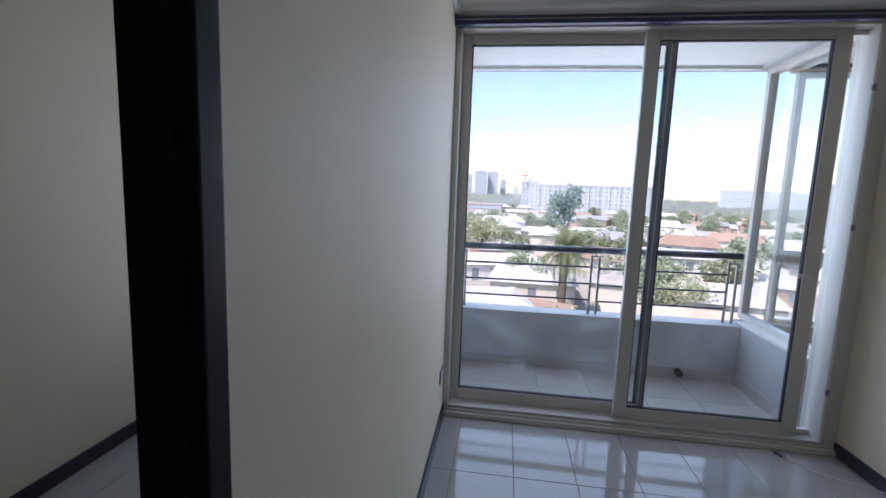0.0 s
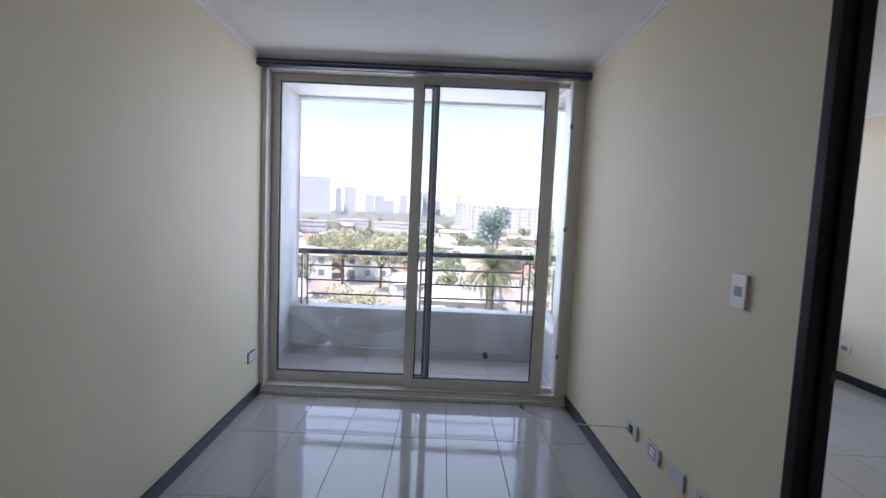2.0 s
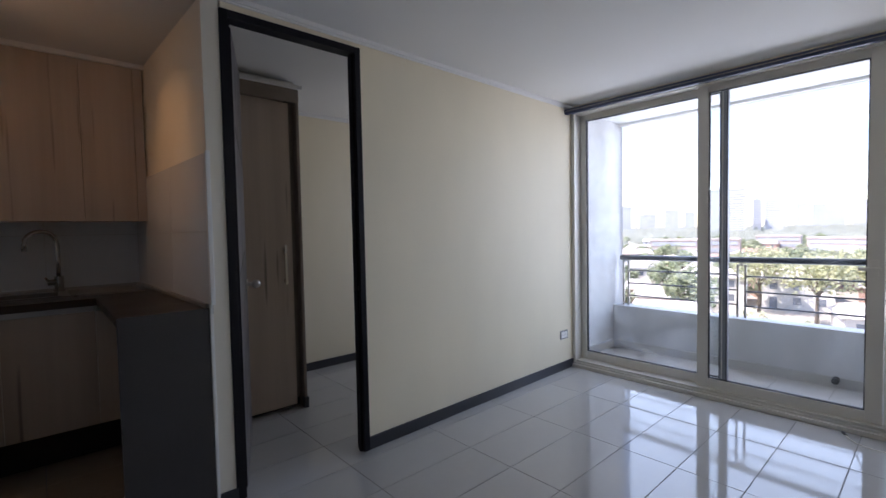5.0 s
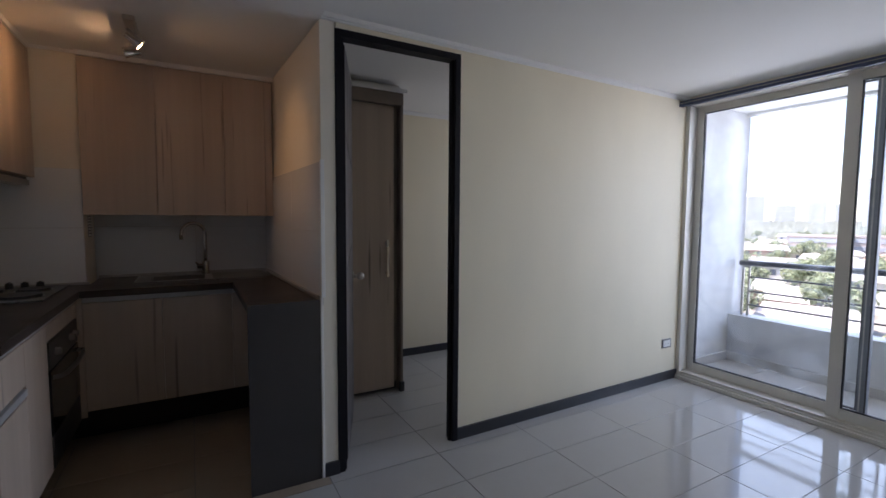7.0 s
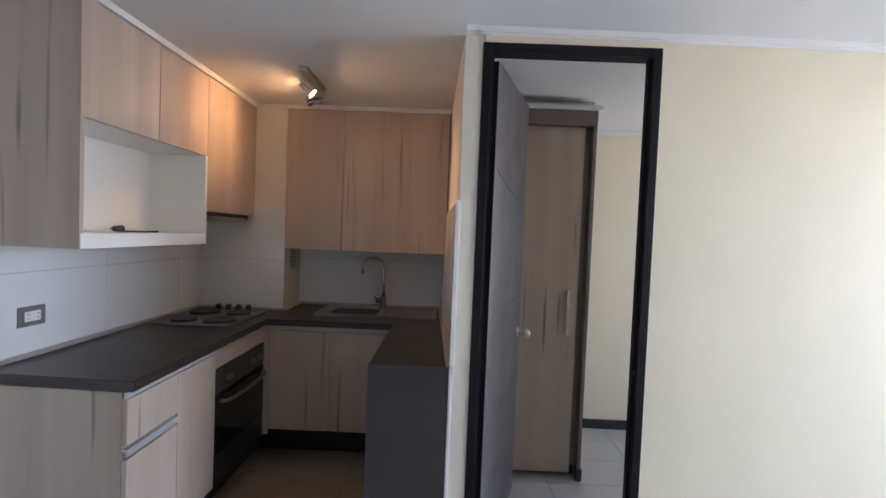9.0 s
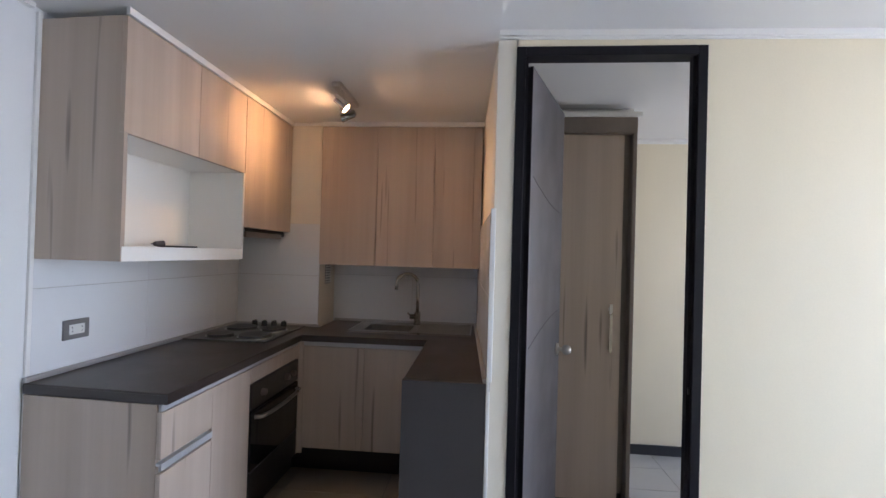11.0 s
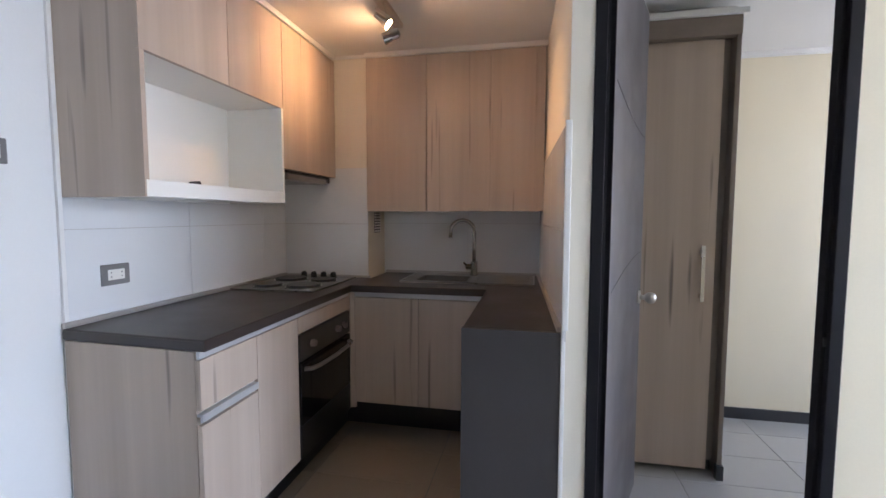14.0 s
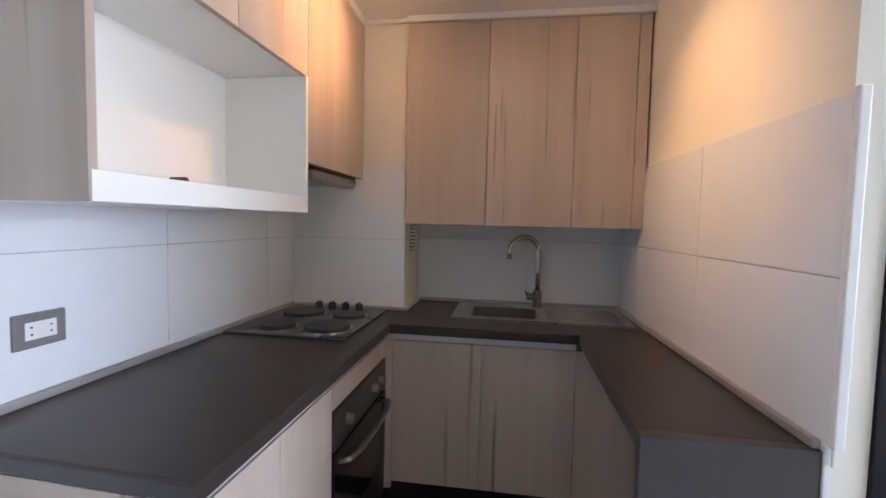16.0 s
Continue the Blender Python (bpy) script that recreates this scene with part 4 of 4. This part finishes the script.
def spot_head(at, aim, power, cone):
    """A reflector bulb in a bent nickel cradle on a thin arm."""
    at, aim = Vector(at), Vector(aim)
    d = (aim - at).normalized()
    side = d.cross(Vector((0, 0, 1))).normalized()
    up = side.cross(d)
    part("arm", rod(bmesh.new(), (at.x, at.y, KZ - 0.02), at + up * 0.024, 0.005, 8), CHROME, sb)
    turn = Matrix((side, up, d)).transposed().to_4x4()
    bm = bmesh.new()
    prof = [(-0.030, 0.010), (-0.029, 0.022), (-0.018, 0.028), (0.018, 0.028), (0.029, 0.022), (0.030, 0.010)]
    for z0, z1 in ((-0.05, 0.032),):
        ring = [[bm.verts.new((x * k, y * k, z)) for x, y in prof] for z, k in ((z0, 1.0), (z1, 1.0), (z1, 0.93), (z0, 0.93))]
        for r0, r1 in zip(ring, ring[1:] + ring[:1]):
            for i in range(len(prof) - 1):
                bm.faces.new((r0[i], r0[i + 1], r1[i + 1], r1[i]))
        for i in (0, -1):
            bm.faces.new([r[i] for r in ring])
    bmesh.ops.transform(bm, matrix=Matrix.Translation(at) @ turn, verts=list(bm.verts))
    part("cradle", bm, NICKEL, sb, "bent nickel cradle")
    bm = rod(bmesh.new(), at - d * 0.045, at - d * 0.012, 0.012, 16, 0.015)
    rod(bm, at - d * 0.012, at + d * 0.03, 0.015, 20, 0.0245)
    bmesh.ops.delete(bm, geom=[f for f in bm.faces if len(f.verts) > 6 and (f.calc_center_median() - at - d * 0.03).length < 0.01], context="FACES_ONLY")
    hs = part("reflector", bm, CHROME, sb, "flared mirror reflector")
    part("bulb", rod(bmesh.new(), at + d * 0.020, at + d * 0.028, 0.0175, 20, 0.021), BULB, hs, "glowing warm bulb")
    lamp = bpy.data.lights.new("spot_bulb", "SPOT")
    lamp.energy, lamp.color, lamp.spot_size, lamp.spot_blend, lamp.shadow_soft_size = power, (1.0, 0.58, 0.24), radians(cone), 1.0, 0.02
    ob = new("spot_bulb", lamp)
    ob.matrix_world = look(at + d * 0.045, at + d)


spot_head((-0.60, -3.905, KZ - 0.108), (-0.58, -4.43, 2.05), SPOT_S, 84)
spot_head((-0.41, -3.875, KZ - 0.105), (-0.50, -3.095, 1.58), SPOT_N, 76)


# ---- outside: the town below ----
GZ = -14.5
EYE0 = Vector((1.0, -3.0, 0.0))


def polar(az, d, z=GZ):
    return Vector((EYE0.x + d * math.sin(radians(az)), EYE0.y + d * math.cos(radians(az)), z))


def leaf_mat(name, col):
    """Thin leaves: light falls on them and shines through them."""
    m, n, l, p = base_material(name)
    n.remove(p)
    tc, t, oi = n.new("ShaderNodeTexCoord"), n.new("ShaderNodeTexNoise"), n.new("ShaderNodeObjectInfo")
    socket(t, "Scale", 0.9), socket(t, "Detail", 3.0)
    l.new(tc.outputs["Object"], t.inputs["Vector"])
    c = ramp(n, [(0.3, tuple(v * 0.65 for v in col)), (0.7, tuple(v * 1.35 for v in col))])
    l.new(t.outputs["Fac"], c.inputs[0])
    a, b, mx = n.new("ShaderNodeBsdfDiffuse"), n.new("ShaderNodeBsdfTranslucent"), n.new("ShaderNodeAddShader")
    l.new(c.outputs[0], a.inputs["Color"]), l.new(c.outputs[0], b.inputs["Color"])
    l.new(a.outputs[0], mx.inputs[0]), l.new(b.outputs[0], mx.inputs[1]), l.new(mx.outputs[0], n["Material Output"].inputs["Surface"])
    return m


def soft_mat(name, col, rough=0.8, var=0.2, scale=0.3, rnd=0.1):
    return plain(name, col, rough, var=var, scale=scale, bscale=4.0, rnd=rnd)


GROUND = soft_mat("dry_ground", (0.30, 0.275, 0.235), scale=0.02, var=0.35)
ASPHALT = soft_mat("asphalt", (0.09, 0.09, 0.09), scale=0.1)
ROOFS = [soft_mat("roof_pale_zinc", (0.42, 0.40, 0.38), 0.6), soft_mat("roof_light_fibre", (0.34, 0.32, 0.30), 0.8), soft_mat("roof_clay", (0.30, 0.20, 0.15), 0.85), soft_mat("roof_grey", (0.25, 0.25, 0.25), 0.8)]
HWALL = [soft_mat("house_white", (0.62, 0.60, 0.56)), soft_mat("house_cream", (0.55, 0.50, 0.43)), soft_mat("house_brick", (0.36, 0.24, 0.19))]
# Haze is put into the pane colours, palest in FARWIN for far blocks.
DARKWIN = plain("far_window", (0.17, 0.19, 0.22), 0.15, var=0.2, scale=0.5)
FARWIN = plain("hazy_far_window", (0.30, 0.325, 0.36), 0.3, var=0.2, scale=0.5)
# Skyline haze is put into these pale tower and band colours.
TOWERW = soft_mat("tower_concrete", (0.50, 0.515, 0.53))
TOWERB = soft_mat("tower_blue_grey", (0.42, 0.45, 0.49))
BANDM = soft_mat("tower_band", (0.34, 0.365, 0.41))
BARK = plain("bark", (0.12, 0.095, 0.07), 0.9, var=0.3, scale=2)
LEAVES = [leaf_mat("leaves_olive", (0.235, 0.24, 0.155)), leaf_mat("leaves_green", (0.185, 0.205, 0.14)), leaf_mat("leaves_blue_green", (0.15, 0.20, 0.175))]
PALML = leaf_mat("palm_leaves", (0.115, 0.13, 0.07))

bm = bmesh.new()
bmesh.ops.create_grid(bm, x_segments=2, y_segments=2, size=4500, matrix=Matrix.Translation((0, 0, GZ)))
tagged(part("ground", bm, GROUND), "dry pale ground of the town below", "ground", "", "structure")


def turned(name, at, az, label, cat, group=""):
    e = thing(name, at, label, cat, group)
    e.rotation_euler = (0, 0, -radians(az))
    return e


def house(at, az, w, d, h, roof_mat, wall_mat, rise, label):
    """A low house: walls, a pitched roof with overhang, windows and a door to the street side."""
    e = turned("house", at, az, label, "house", "houses of the town")
    box("wall", -w / 2, w / 2, -d / 2, d / 2, 0, h, wall_mat, e, local=True)
    o = 0.5
    bm = bmesh.new()
    c = [bm.verts.new(v) for v in ((-w / 2 - o, -d / 2 - o, h), (w / 2 + o, -d / 2 - o, h), (w / 2 + o, d / 2 + o, h), (-w / 2 - o, d / 2 + o, h), (-w / 2 - o + d * 0.15, 0, h + rise), (w / 2 + o - d * 0.15, 0, h + rise))]
    for f in ((0, 1, 5, 4), (2, 3, 4, 5), (1, 2, 5), (3, 0, 4), (3, 2, 1, 0)):
        bm.faces.new([c[i] for i in f])
    part("roof", bm, roof_mat, e, local=True)
    k = max(2, int(w / 3.2))
    for i in range(k):
        x = -w / 2 + (i + 0.5) * w / k
        box("window" if i else "door", x - 0.6, x + 0.6, -d / 2 - 0.05, -d / 2 + 0.05, 0.9 if i else 0.05, 2.2, DARKWIN, e, local=True)
        if h > 4:
            box("window", x - 0.6, x + 0.6, -d / 2 - 0.05, -d / 2 + 0.05, 3.6, 4.9, DARKWIN, e, local=True)
    return e


def block(at, az, w, d, h, floors, wall_mat, bays, label, bands=False, roof_box=True, cat="building"):
    """An apartment block with its storeys: window by window, or in bands."""
    e = turned("apartment_building", at, az, label, cat)
    box("wall", -w / 2, w / 2, -d / 2, d / 2, 0, h, wall_mat, e, local=True)
    if roof_box:
        box("roof_house", -w * 0.2, w * 0.15, -d * 0.2, d * 0.2, h, h + 3, wall_mat, e, local=True)
    box("roof", -w / 2 - 0.3, w / 2 + 0.3, -d / 2 - 0.3, d / 2 + 0.3, h, h + 0.7, wall_mat, e, local=True)
    fh = h / floors
    if bands:
        me = finish("window_band", cuboid(bmesh.new(), -w / 2 + w * 0.04, w / 2 - w * 0.04, -d / 2 - 0.25, -d / 2 + 0.1, 0, fh * 0.5), BANDM if bands is True else bands)
        for k in range(floors):
            ob = new("window_band", me)
            ob.parent, ob.location = e, (0, 0, (k + 0.3) * fh)
    else:
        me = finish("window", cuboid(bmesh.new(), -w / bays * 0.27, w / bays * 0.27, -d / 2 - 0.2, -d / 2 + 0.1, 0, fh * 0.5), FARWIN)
        fin = finish("fin", cuboid(bmesh.new(), -w / bays * 0.1, w / bays * 0.1, -d / 2 - 0.8, -d / 2 + 0.1, 0, h), wall_mat)
        for b in range(bays):
            x = -w / 2 + (b + 0.5) * w / bays
            for k in range(floors):
                ob = new("window", me)
                ob.parent, ob.location = e, (x, 0, (k + 0.3) * fh)
            if b % 2:
                ob = new("fin", fin)
                ob.parent, ob.location = e, (x + w / bays / 2, 0, 0)
    return e


def clump_mesh(name, radius, height, n, leaf, mat_, rng, lobes=6):
    """A crown: many small tilted leaf sprays gathered in uneven lobes."""
    verts, faces = [], []
    cs = [(Vector((rng.uniform(-1, 1) * radius * 0.6, rng.uniform(-1, 1) * radius * 0.6, rng.uniform(0.25, 0.85) * height)), rng.uniform(0.35, 0.6) * radius) for _ in range(lobes)]
    for _ in range(n):
        c, r = rng.choice(cs)
        v = Vector((rng.gauss(0, 1), rng.gauss(0, 1), rng.gauss(0, 1))).normalized()
        p = c + v * r * rng.uniform(0.55, 1.05) * Vector((1, 1, height / radius * 0.5)).length / 1.6
        a = Vector((rng.gauss(0, 1), rng.gauss(0, 1), rng.gauss(0, 0.6))).normalized() * leaf * rng.uniform(0.6, 1.3)
        b = a.cross(Vector((rng.gauss(0, 1), rng.gauss(0, 1), rng.gauss(0, 1)))).normalized() * leaf * rng.uniform(0.5, 1.0)
        i = len(verts)
        verts += [p - a, p + b * 0.7, p + a, p - b]
        faces += [(i, i + 1, i + 2), (i, i + 2, i + 3)]
    me = bpy.data.meshes.new(name)
    me.from_pydata([tuple(v) for v in verts], [], faces)
    me.materials.append(mat_)
    return me


def tree(at, radius, height, trunk, mat_, label, n=1500, leaf=0.45, seed=1, lobes=7):
    rng = random.Random(seed)
    e = thing("tree", at, label, "tree", "trees of the town")
    bm = rod(bmesh.new(), (0, 0, -0.3), (0, 0, trunk + height * 0.4), 0.32, 9, 0.12)
    for k in range(5):
        a = k * 1.26 + rng.random()
        rod(bm, (0, 0, trunk * 0.8 + 0.1 * k), (radius * 0.5 * math.cos(a), radius * 0.5 * math.sin(a), trunk + height * 0.5), 0.13, 6, 0.05)
    part("trunk", bm, BARK, e, local=True)
    c = new("crown", clump_mesh("crown", radius, height, n, leaf, mat_, rng, lobes))
    c.parent, c.location = e, (0, 0, trunk)
    return e


def palm(at, trunk, length, label):
    """A feather palm: ringed trunk and some dozens of arching fronds with leaflets."""
    rng = random.Random(5)
    e = thing("palm_tree", at, label, "palm tree")
    bm = bmesh.new()
    for k in range(int(trunk / 0.5)):
        rod(bm, (0, 0, k * 0.5), (0, 0, k * 0.5 + 0.52), 0.55, 12, 0.48)
    part("trunk", bm, BARK, e, "thick ringed palm trunk", local=True)
    verts, faces = [], []
    for k in range(95):
        az, el = rng.uniform(0, math.tau), rng.uniform(-0.75, 1.35)
        ln = length * rng.uniform(0.8, 1.1)
        hd, pts = Vector((math.cos(az), math.sin(az), 0)), []
        p, ang = Vector((0, 0, trunk)), el
        for q in range(9):
            pts.append(p.copy())
            p = p + (hd * math.cos(ang) + Vector((0, 0, math.sin(ang)))) * ln / 8
            ang -= 0.16
        side = hd.cross(Vector((0, 0, 1)))
        for q in range(8):
            d = pts[q + 1] - pts[q]
            wd = 0.62 * math.sin(math.pi * (q + 1.2) / 9.5)
            for s_ in (-1, 1):
                for f in (0.0, 0.4, 0.75):
                    o = pts[q] + d * f
                    i = len(verts)
                    verts += [o, o + d * 0.22, o + d * 0.8 + side * s_ * wd + Vector((0, 0, -0.18 * wd))]
                    faces.append((i, i + 1, i + 2))
    me = bpy.data.meshes.new("fronds")
    me.from_pydata([tuple(v) for v in verts], [], faces)
    me.materials.append(PALML)
    c = tagged(new("fronds", me), "arching green feather fronds", "", "", "stuff")
    c.parent = e
    return e


palm(polar(6.8, 60), 8.8, 5.0, "broad green feather palm among low houses")
tree(polar(6.8, 96), 3.2, 9.5, 8.2, LEAVES[2], "tall blue-green gum tree behind the palm", 1700, 0.36, 3, 11)
big = tree(polar(-7.4, 88), 5.2, 6.6, 5.4, LEAVES[0], "wide olive-green street tree", 1800, 0.33, 11, 14)
copy_thing(big, Matrix.Translation(polar(-12.2, 97)) @ pose(0, 0, 0, 0, 0, 70))
copy_thing(big, Matrix.Translation(polar(-3.2, 108, GZ - 1.5)) @ pose(0, 0, 0, 0, 0, 160))
low = tree(polar(9.5, 40, GZ - 0.6), 4.2, 4.2, 1.3, LEAVES[0], "leafy green garden tree near the building", 1600, 0.22, 21, 12)
copy_thing(low, Matrix.Translation(polar(13.5, 38, GZ - 0.8)) @ pose(0, 0, 0, 0, 0, 100))
copy_thing(low, Matrix.Translation(polar(4.2, 41, GZ - 1.0)) @ pose(0, 0, 0, 0, 0, 200))
copy_thing(low, Matrix.Translation(polar(-9.8, 57, GZ)) @ pose(0, 0, 0, 0, 0, 40))
copy_thing(low, Matrix.Translation(polar(20.5, 66, GZ)) @ pose(0, 0, 0, 0, 0, 300))
gr = tree(polar(2.0, 72), 3.6, 4.0, 2.0, LEAVES[1], "round green town tree", 1200, 0.32, 31, 8)
rng = random.Random(77)
for k in range(300):
    az, d = rng.uniform(-30, 48), rng.choice((rng.uniform(64, 130), rng.uniform(130, 420), rng.uniform(130, 420)))
    if d < 110 and (2 < az < 12 or -18 < az < -2 or az > 25):
        continue
    copy_thing(gr, Matrix.Translation(polar(az, d)) @ pose(0, 0, 0, 0, 0, rng.uniform(0, 360)) @ Matrix.Scale(rng.uniform(0.55, 1.4), 4))
bm_verts, bm_faces = [], []
for k in range(9000):
    az, d = rng.uniform(-34, 52), rng.uniform(360, 1500)
    p = polar(az, d, GZ + rng.uniform(1, 6 + (4 if d > 900 else 0)))
    r = rng.uniform(1.5, 3.5) * (0.7 + d / 1200)
    i = len(bm_verts)
    bm_verts += [(p.x - r, p.y, p.z - r * 0.7), (p.x + r, p.y + rng.uniform(-1, 1), p.z - r * 0.6), (p.x + rng.uniform(-r, r), p.y, p.z + r)]
    bm_faces.append((i, i + 1, i + 2))
me = bpy.data.meshes.new("far_trees")
me.from_pydata(bm_verts, [], bm_faces)
me.materials.append(leaf_mat("far_leaves", (0.20, 0.21, 0.18)))
tagged(new("far_trees", me), "hazy green treetops far across the town", "trees", "", "stuff")

# houses in uneven rows
rng = random.Random(4)
for d in (74, 88, 104, 122, 142, 165, 190, 220, 255, 295, 340):
    az = -30.0
    while az < 50:
        w = rng.uniform(9, 15)
        az += math.degrees((w + rng.uniform(1.5, 5)) / d)
        if d < 110 and 4.5 < az < 9.5 or d < 100 and -17 < az < -3:
            continue
        two = rng.random() < 0.3 and d > 100
        house(polar(az, d + rng.uniform(-4, 4)), az + rng.choice((0, 0, 90, 12, -15)), w, rng.uniform(7, 10), 5.4 if two else 2.9, ROOFS[rng.choice((0, 0, 0, 1, 1, 2, 3))], HWALL[rng.choice((0, 0, 1, 2))], rng.uniform(1.2, 2.4),
              "two-storey house with a pale roof" if two else "low house with a pale sunlit roof")
# nearer roofs below the balcony
TANROOF = soft_mat("roof_tan", (0.46, 0.36, 0.28))
house(polar(-15.5, 48), -12, 30, 13, 4.2, ROOFS[0], HWALL[0], 0.8, "long low building with a broad pale roof")
house(polar(2.2, 47), 28, 5, 15, 3.2, ROOFS[2], HWALL[1], 0.9, "narrow shed with a rusty tiled roof")
house(polar(-3.5, 50), 28, 9, 16, 3.0, ROOFS[1], HWALL[0], 0.8, "low building with a pale fibre roof")
house(polar(22, 52), 8, 18, 12, 3.4, TANROOF, HWALL[1], 1.3, "low building with a broad tan roof")
house(polar(19, 92), 5, 15, 8, 5.6, ROOFS[0], HWALL[0], 1.2, "two-storey white house with long balconies")
house(polar(38, 50), 12, 22, 14, 3.4, TANROOF, HWALL[1], 1.2, "low building with a broad pale roof")
tagged(part("road", cuboid(bmesh.new(), 21, 29, 20, 260, GZ, GZ + 0.03), ASPHALT), "grey asphalt street between the houses", "road", "", "structure")

# long slab block, towers and the far skyline
block(polar(10.2, 345), 10.2, 90, 14, 22.6, 8, TOWERW, 26, "long white slab apartment block", cat="apartment block")
block(polar(2.6, 352), 2.6, 12, 15, 24.0, 8, TOWERB, 4, "blue-grey end of the slab apartment block", cat="apartment block")
block(polar(-15.8, 900), -15.8, 58, 30, 74, 20, TOWERW, 1, "broad white tower with dark window bands", True, cat="tower")
for az, d, w, h, m_, fl in ((-13.0, 950, 12, 58, TOWERB, 18), (-11.6, 930, 24, 60, TOWERW, 20), (-9.2, 1300, 26, 60, TOWERB, 18), (-8.0, 1300, 26, 58, TOWERB, 18), (-6.9, 1500, 40, 50, TOWERB, 14), (-5.0, 1150, 22, 58, TOWERW, 18), (-3.4, 1100, 30, 64, TOWERB, 20),
                            (-1.9, 1120, 26, 64, TOWERW, 20), (-0.6, 1150, 14, 46, TOWERB, 14), (-21, 1200, 30, 52, TOWERW, 16), (-23.5, 1300, 40, 46, TOWERW, 14), (-19.2, 1500, 26, 54, TOWERB, 14), (-26, 1100, 30, 60, TOWERW, 18),
                            (25.5, 800, 62, 30, TOWERB, 9), (29.5, 850, 50, 30, TOWERB, 9), (27.6, 1200, 40, 30, TOWERW, 8), (1.0, 1400, 16, 34, TOWERW, 8)):
    block(polar(az, d), az, w, w * 0.5, h, fl, m_, 4, "pale high-rise tower on the hazy skyline" if m_ is TOWERW else "blue-grey high-rise tower on the hazy skyline", True, cat="tower")
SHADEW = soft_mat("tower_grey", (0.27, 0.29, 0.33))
DARKB = soft_mat("tower_dark_band", (0.10, 0.11, 0.14))
block(polar(35.6, 210), 40, 20, 16, 43, 17, SHADEW, 7, "tall banded apartment tower seen from the bedroom", cat="tower")
block(polar(33.9, 208), 40, 12, 16, 22, 8, SHADEW, 4, "lower stepped wing of the banded tower", False, False, cat="tower")
for az, d in ((-16.5, 240), (-6.5, 260), (-2.9, 250), (-20.5, 230), (-11, 300)):
    block(polar(az, d), az + 5, 19, 11, 9.0, 3, soft_mat("terracotta_wall", (0.44, 0.37, 0.34)), 3, "low terracotta apartment block with pale balconies", True, False, cat="apartment block")
cr = turned("tower_crane", polar(2.0, 420), 0, "thin orange tower crane behind the town", "crane")
box("mast", -0.6, 0.6, -0.6, 0.6, 0, 33, soft_mat("crane_orange", (0.5, 0.2, 0.1)), cr, local=True)
box("jib", -3, 3.5, -0.4, 0.4, 31.6, 32.6, soft_mat("crane_jib", (0.5, 0.22, 0.12)), cr, local=True)

# ---- floor tiles ----
def tile_mesh(name, w, d, mat_, g=0.0016):
    bm = cuboid(bmesh.new(), g, w - g, g, d - g, -0.009, 0.0)
    top = [e for e in bm.edges if e.verts[0].co.z > -0.001 and e.verts[1].co.z > -0.001]
    bmesh.ops.bevel(bm, geom=top, offset=0.0012, segments=1, affect="EDGES")
    return finish(name, bm, mat_)


def laid(parent, me, x0, y0, w, d, i0, i1, j0, j1, z, test):
    for i in range(i0, i1):
        for j in range(j0, j1):
            x, y = x0 + i * w, y0 + j * d
            if test(x + w / 2, y + d / 2):
                ob = new("tile", me)
                ob.parent, ob.location = parent, (x, y, z)


FL = bpy.data.objects["floor"]
laid(FL, tile_mesh("tile", 0.3005, 0.606, TILE), 0.128, -0.648, 0.3005, 0.606, -6, 16, -7, 3, 0.0,
     lambda x, y: -1.72 < x < 5.0 and -4.95 < y < 0.95 and (y < -0.4 or x > 2.25) and not (x < 0.0 and y < -3.05) or -1.72 < x < -0.2 and -3.05 < y < 0)
tn_ = tile_mesh("tile", 0.3005, 0.53, TILE)
laid(FL, tile_mesh("tile", 0.3005, 0.606, SHADETILE), 0.128, -0.648, 0.3005, 0.606, -6, 1, -7, -3, 0.0, lambda x, y: x < 0.0 and y < -3.05 and y > -4.95)
laid(FL, tn_, 0.128, -0.648, 0.3005, 0.606, -1, 7, 0, 1, 0.0, lambda x, y: True)
BF = bpy.data.objects["balcony_floor"]
laid(BF, tile_mesh("tile", 0.36, 0.36, BTILE), -0.1, 0.115, 0.36, 0.36, 0, 7, 0, 3, -0.018, lambda x, y: x < 2.2)
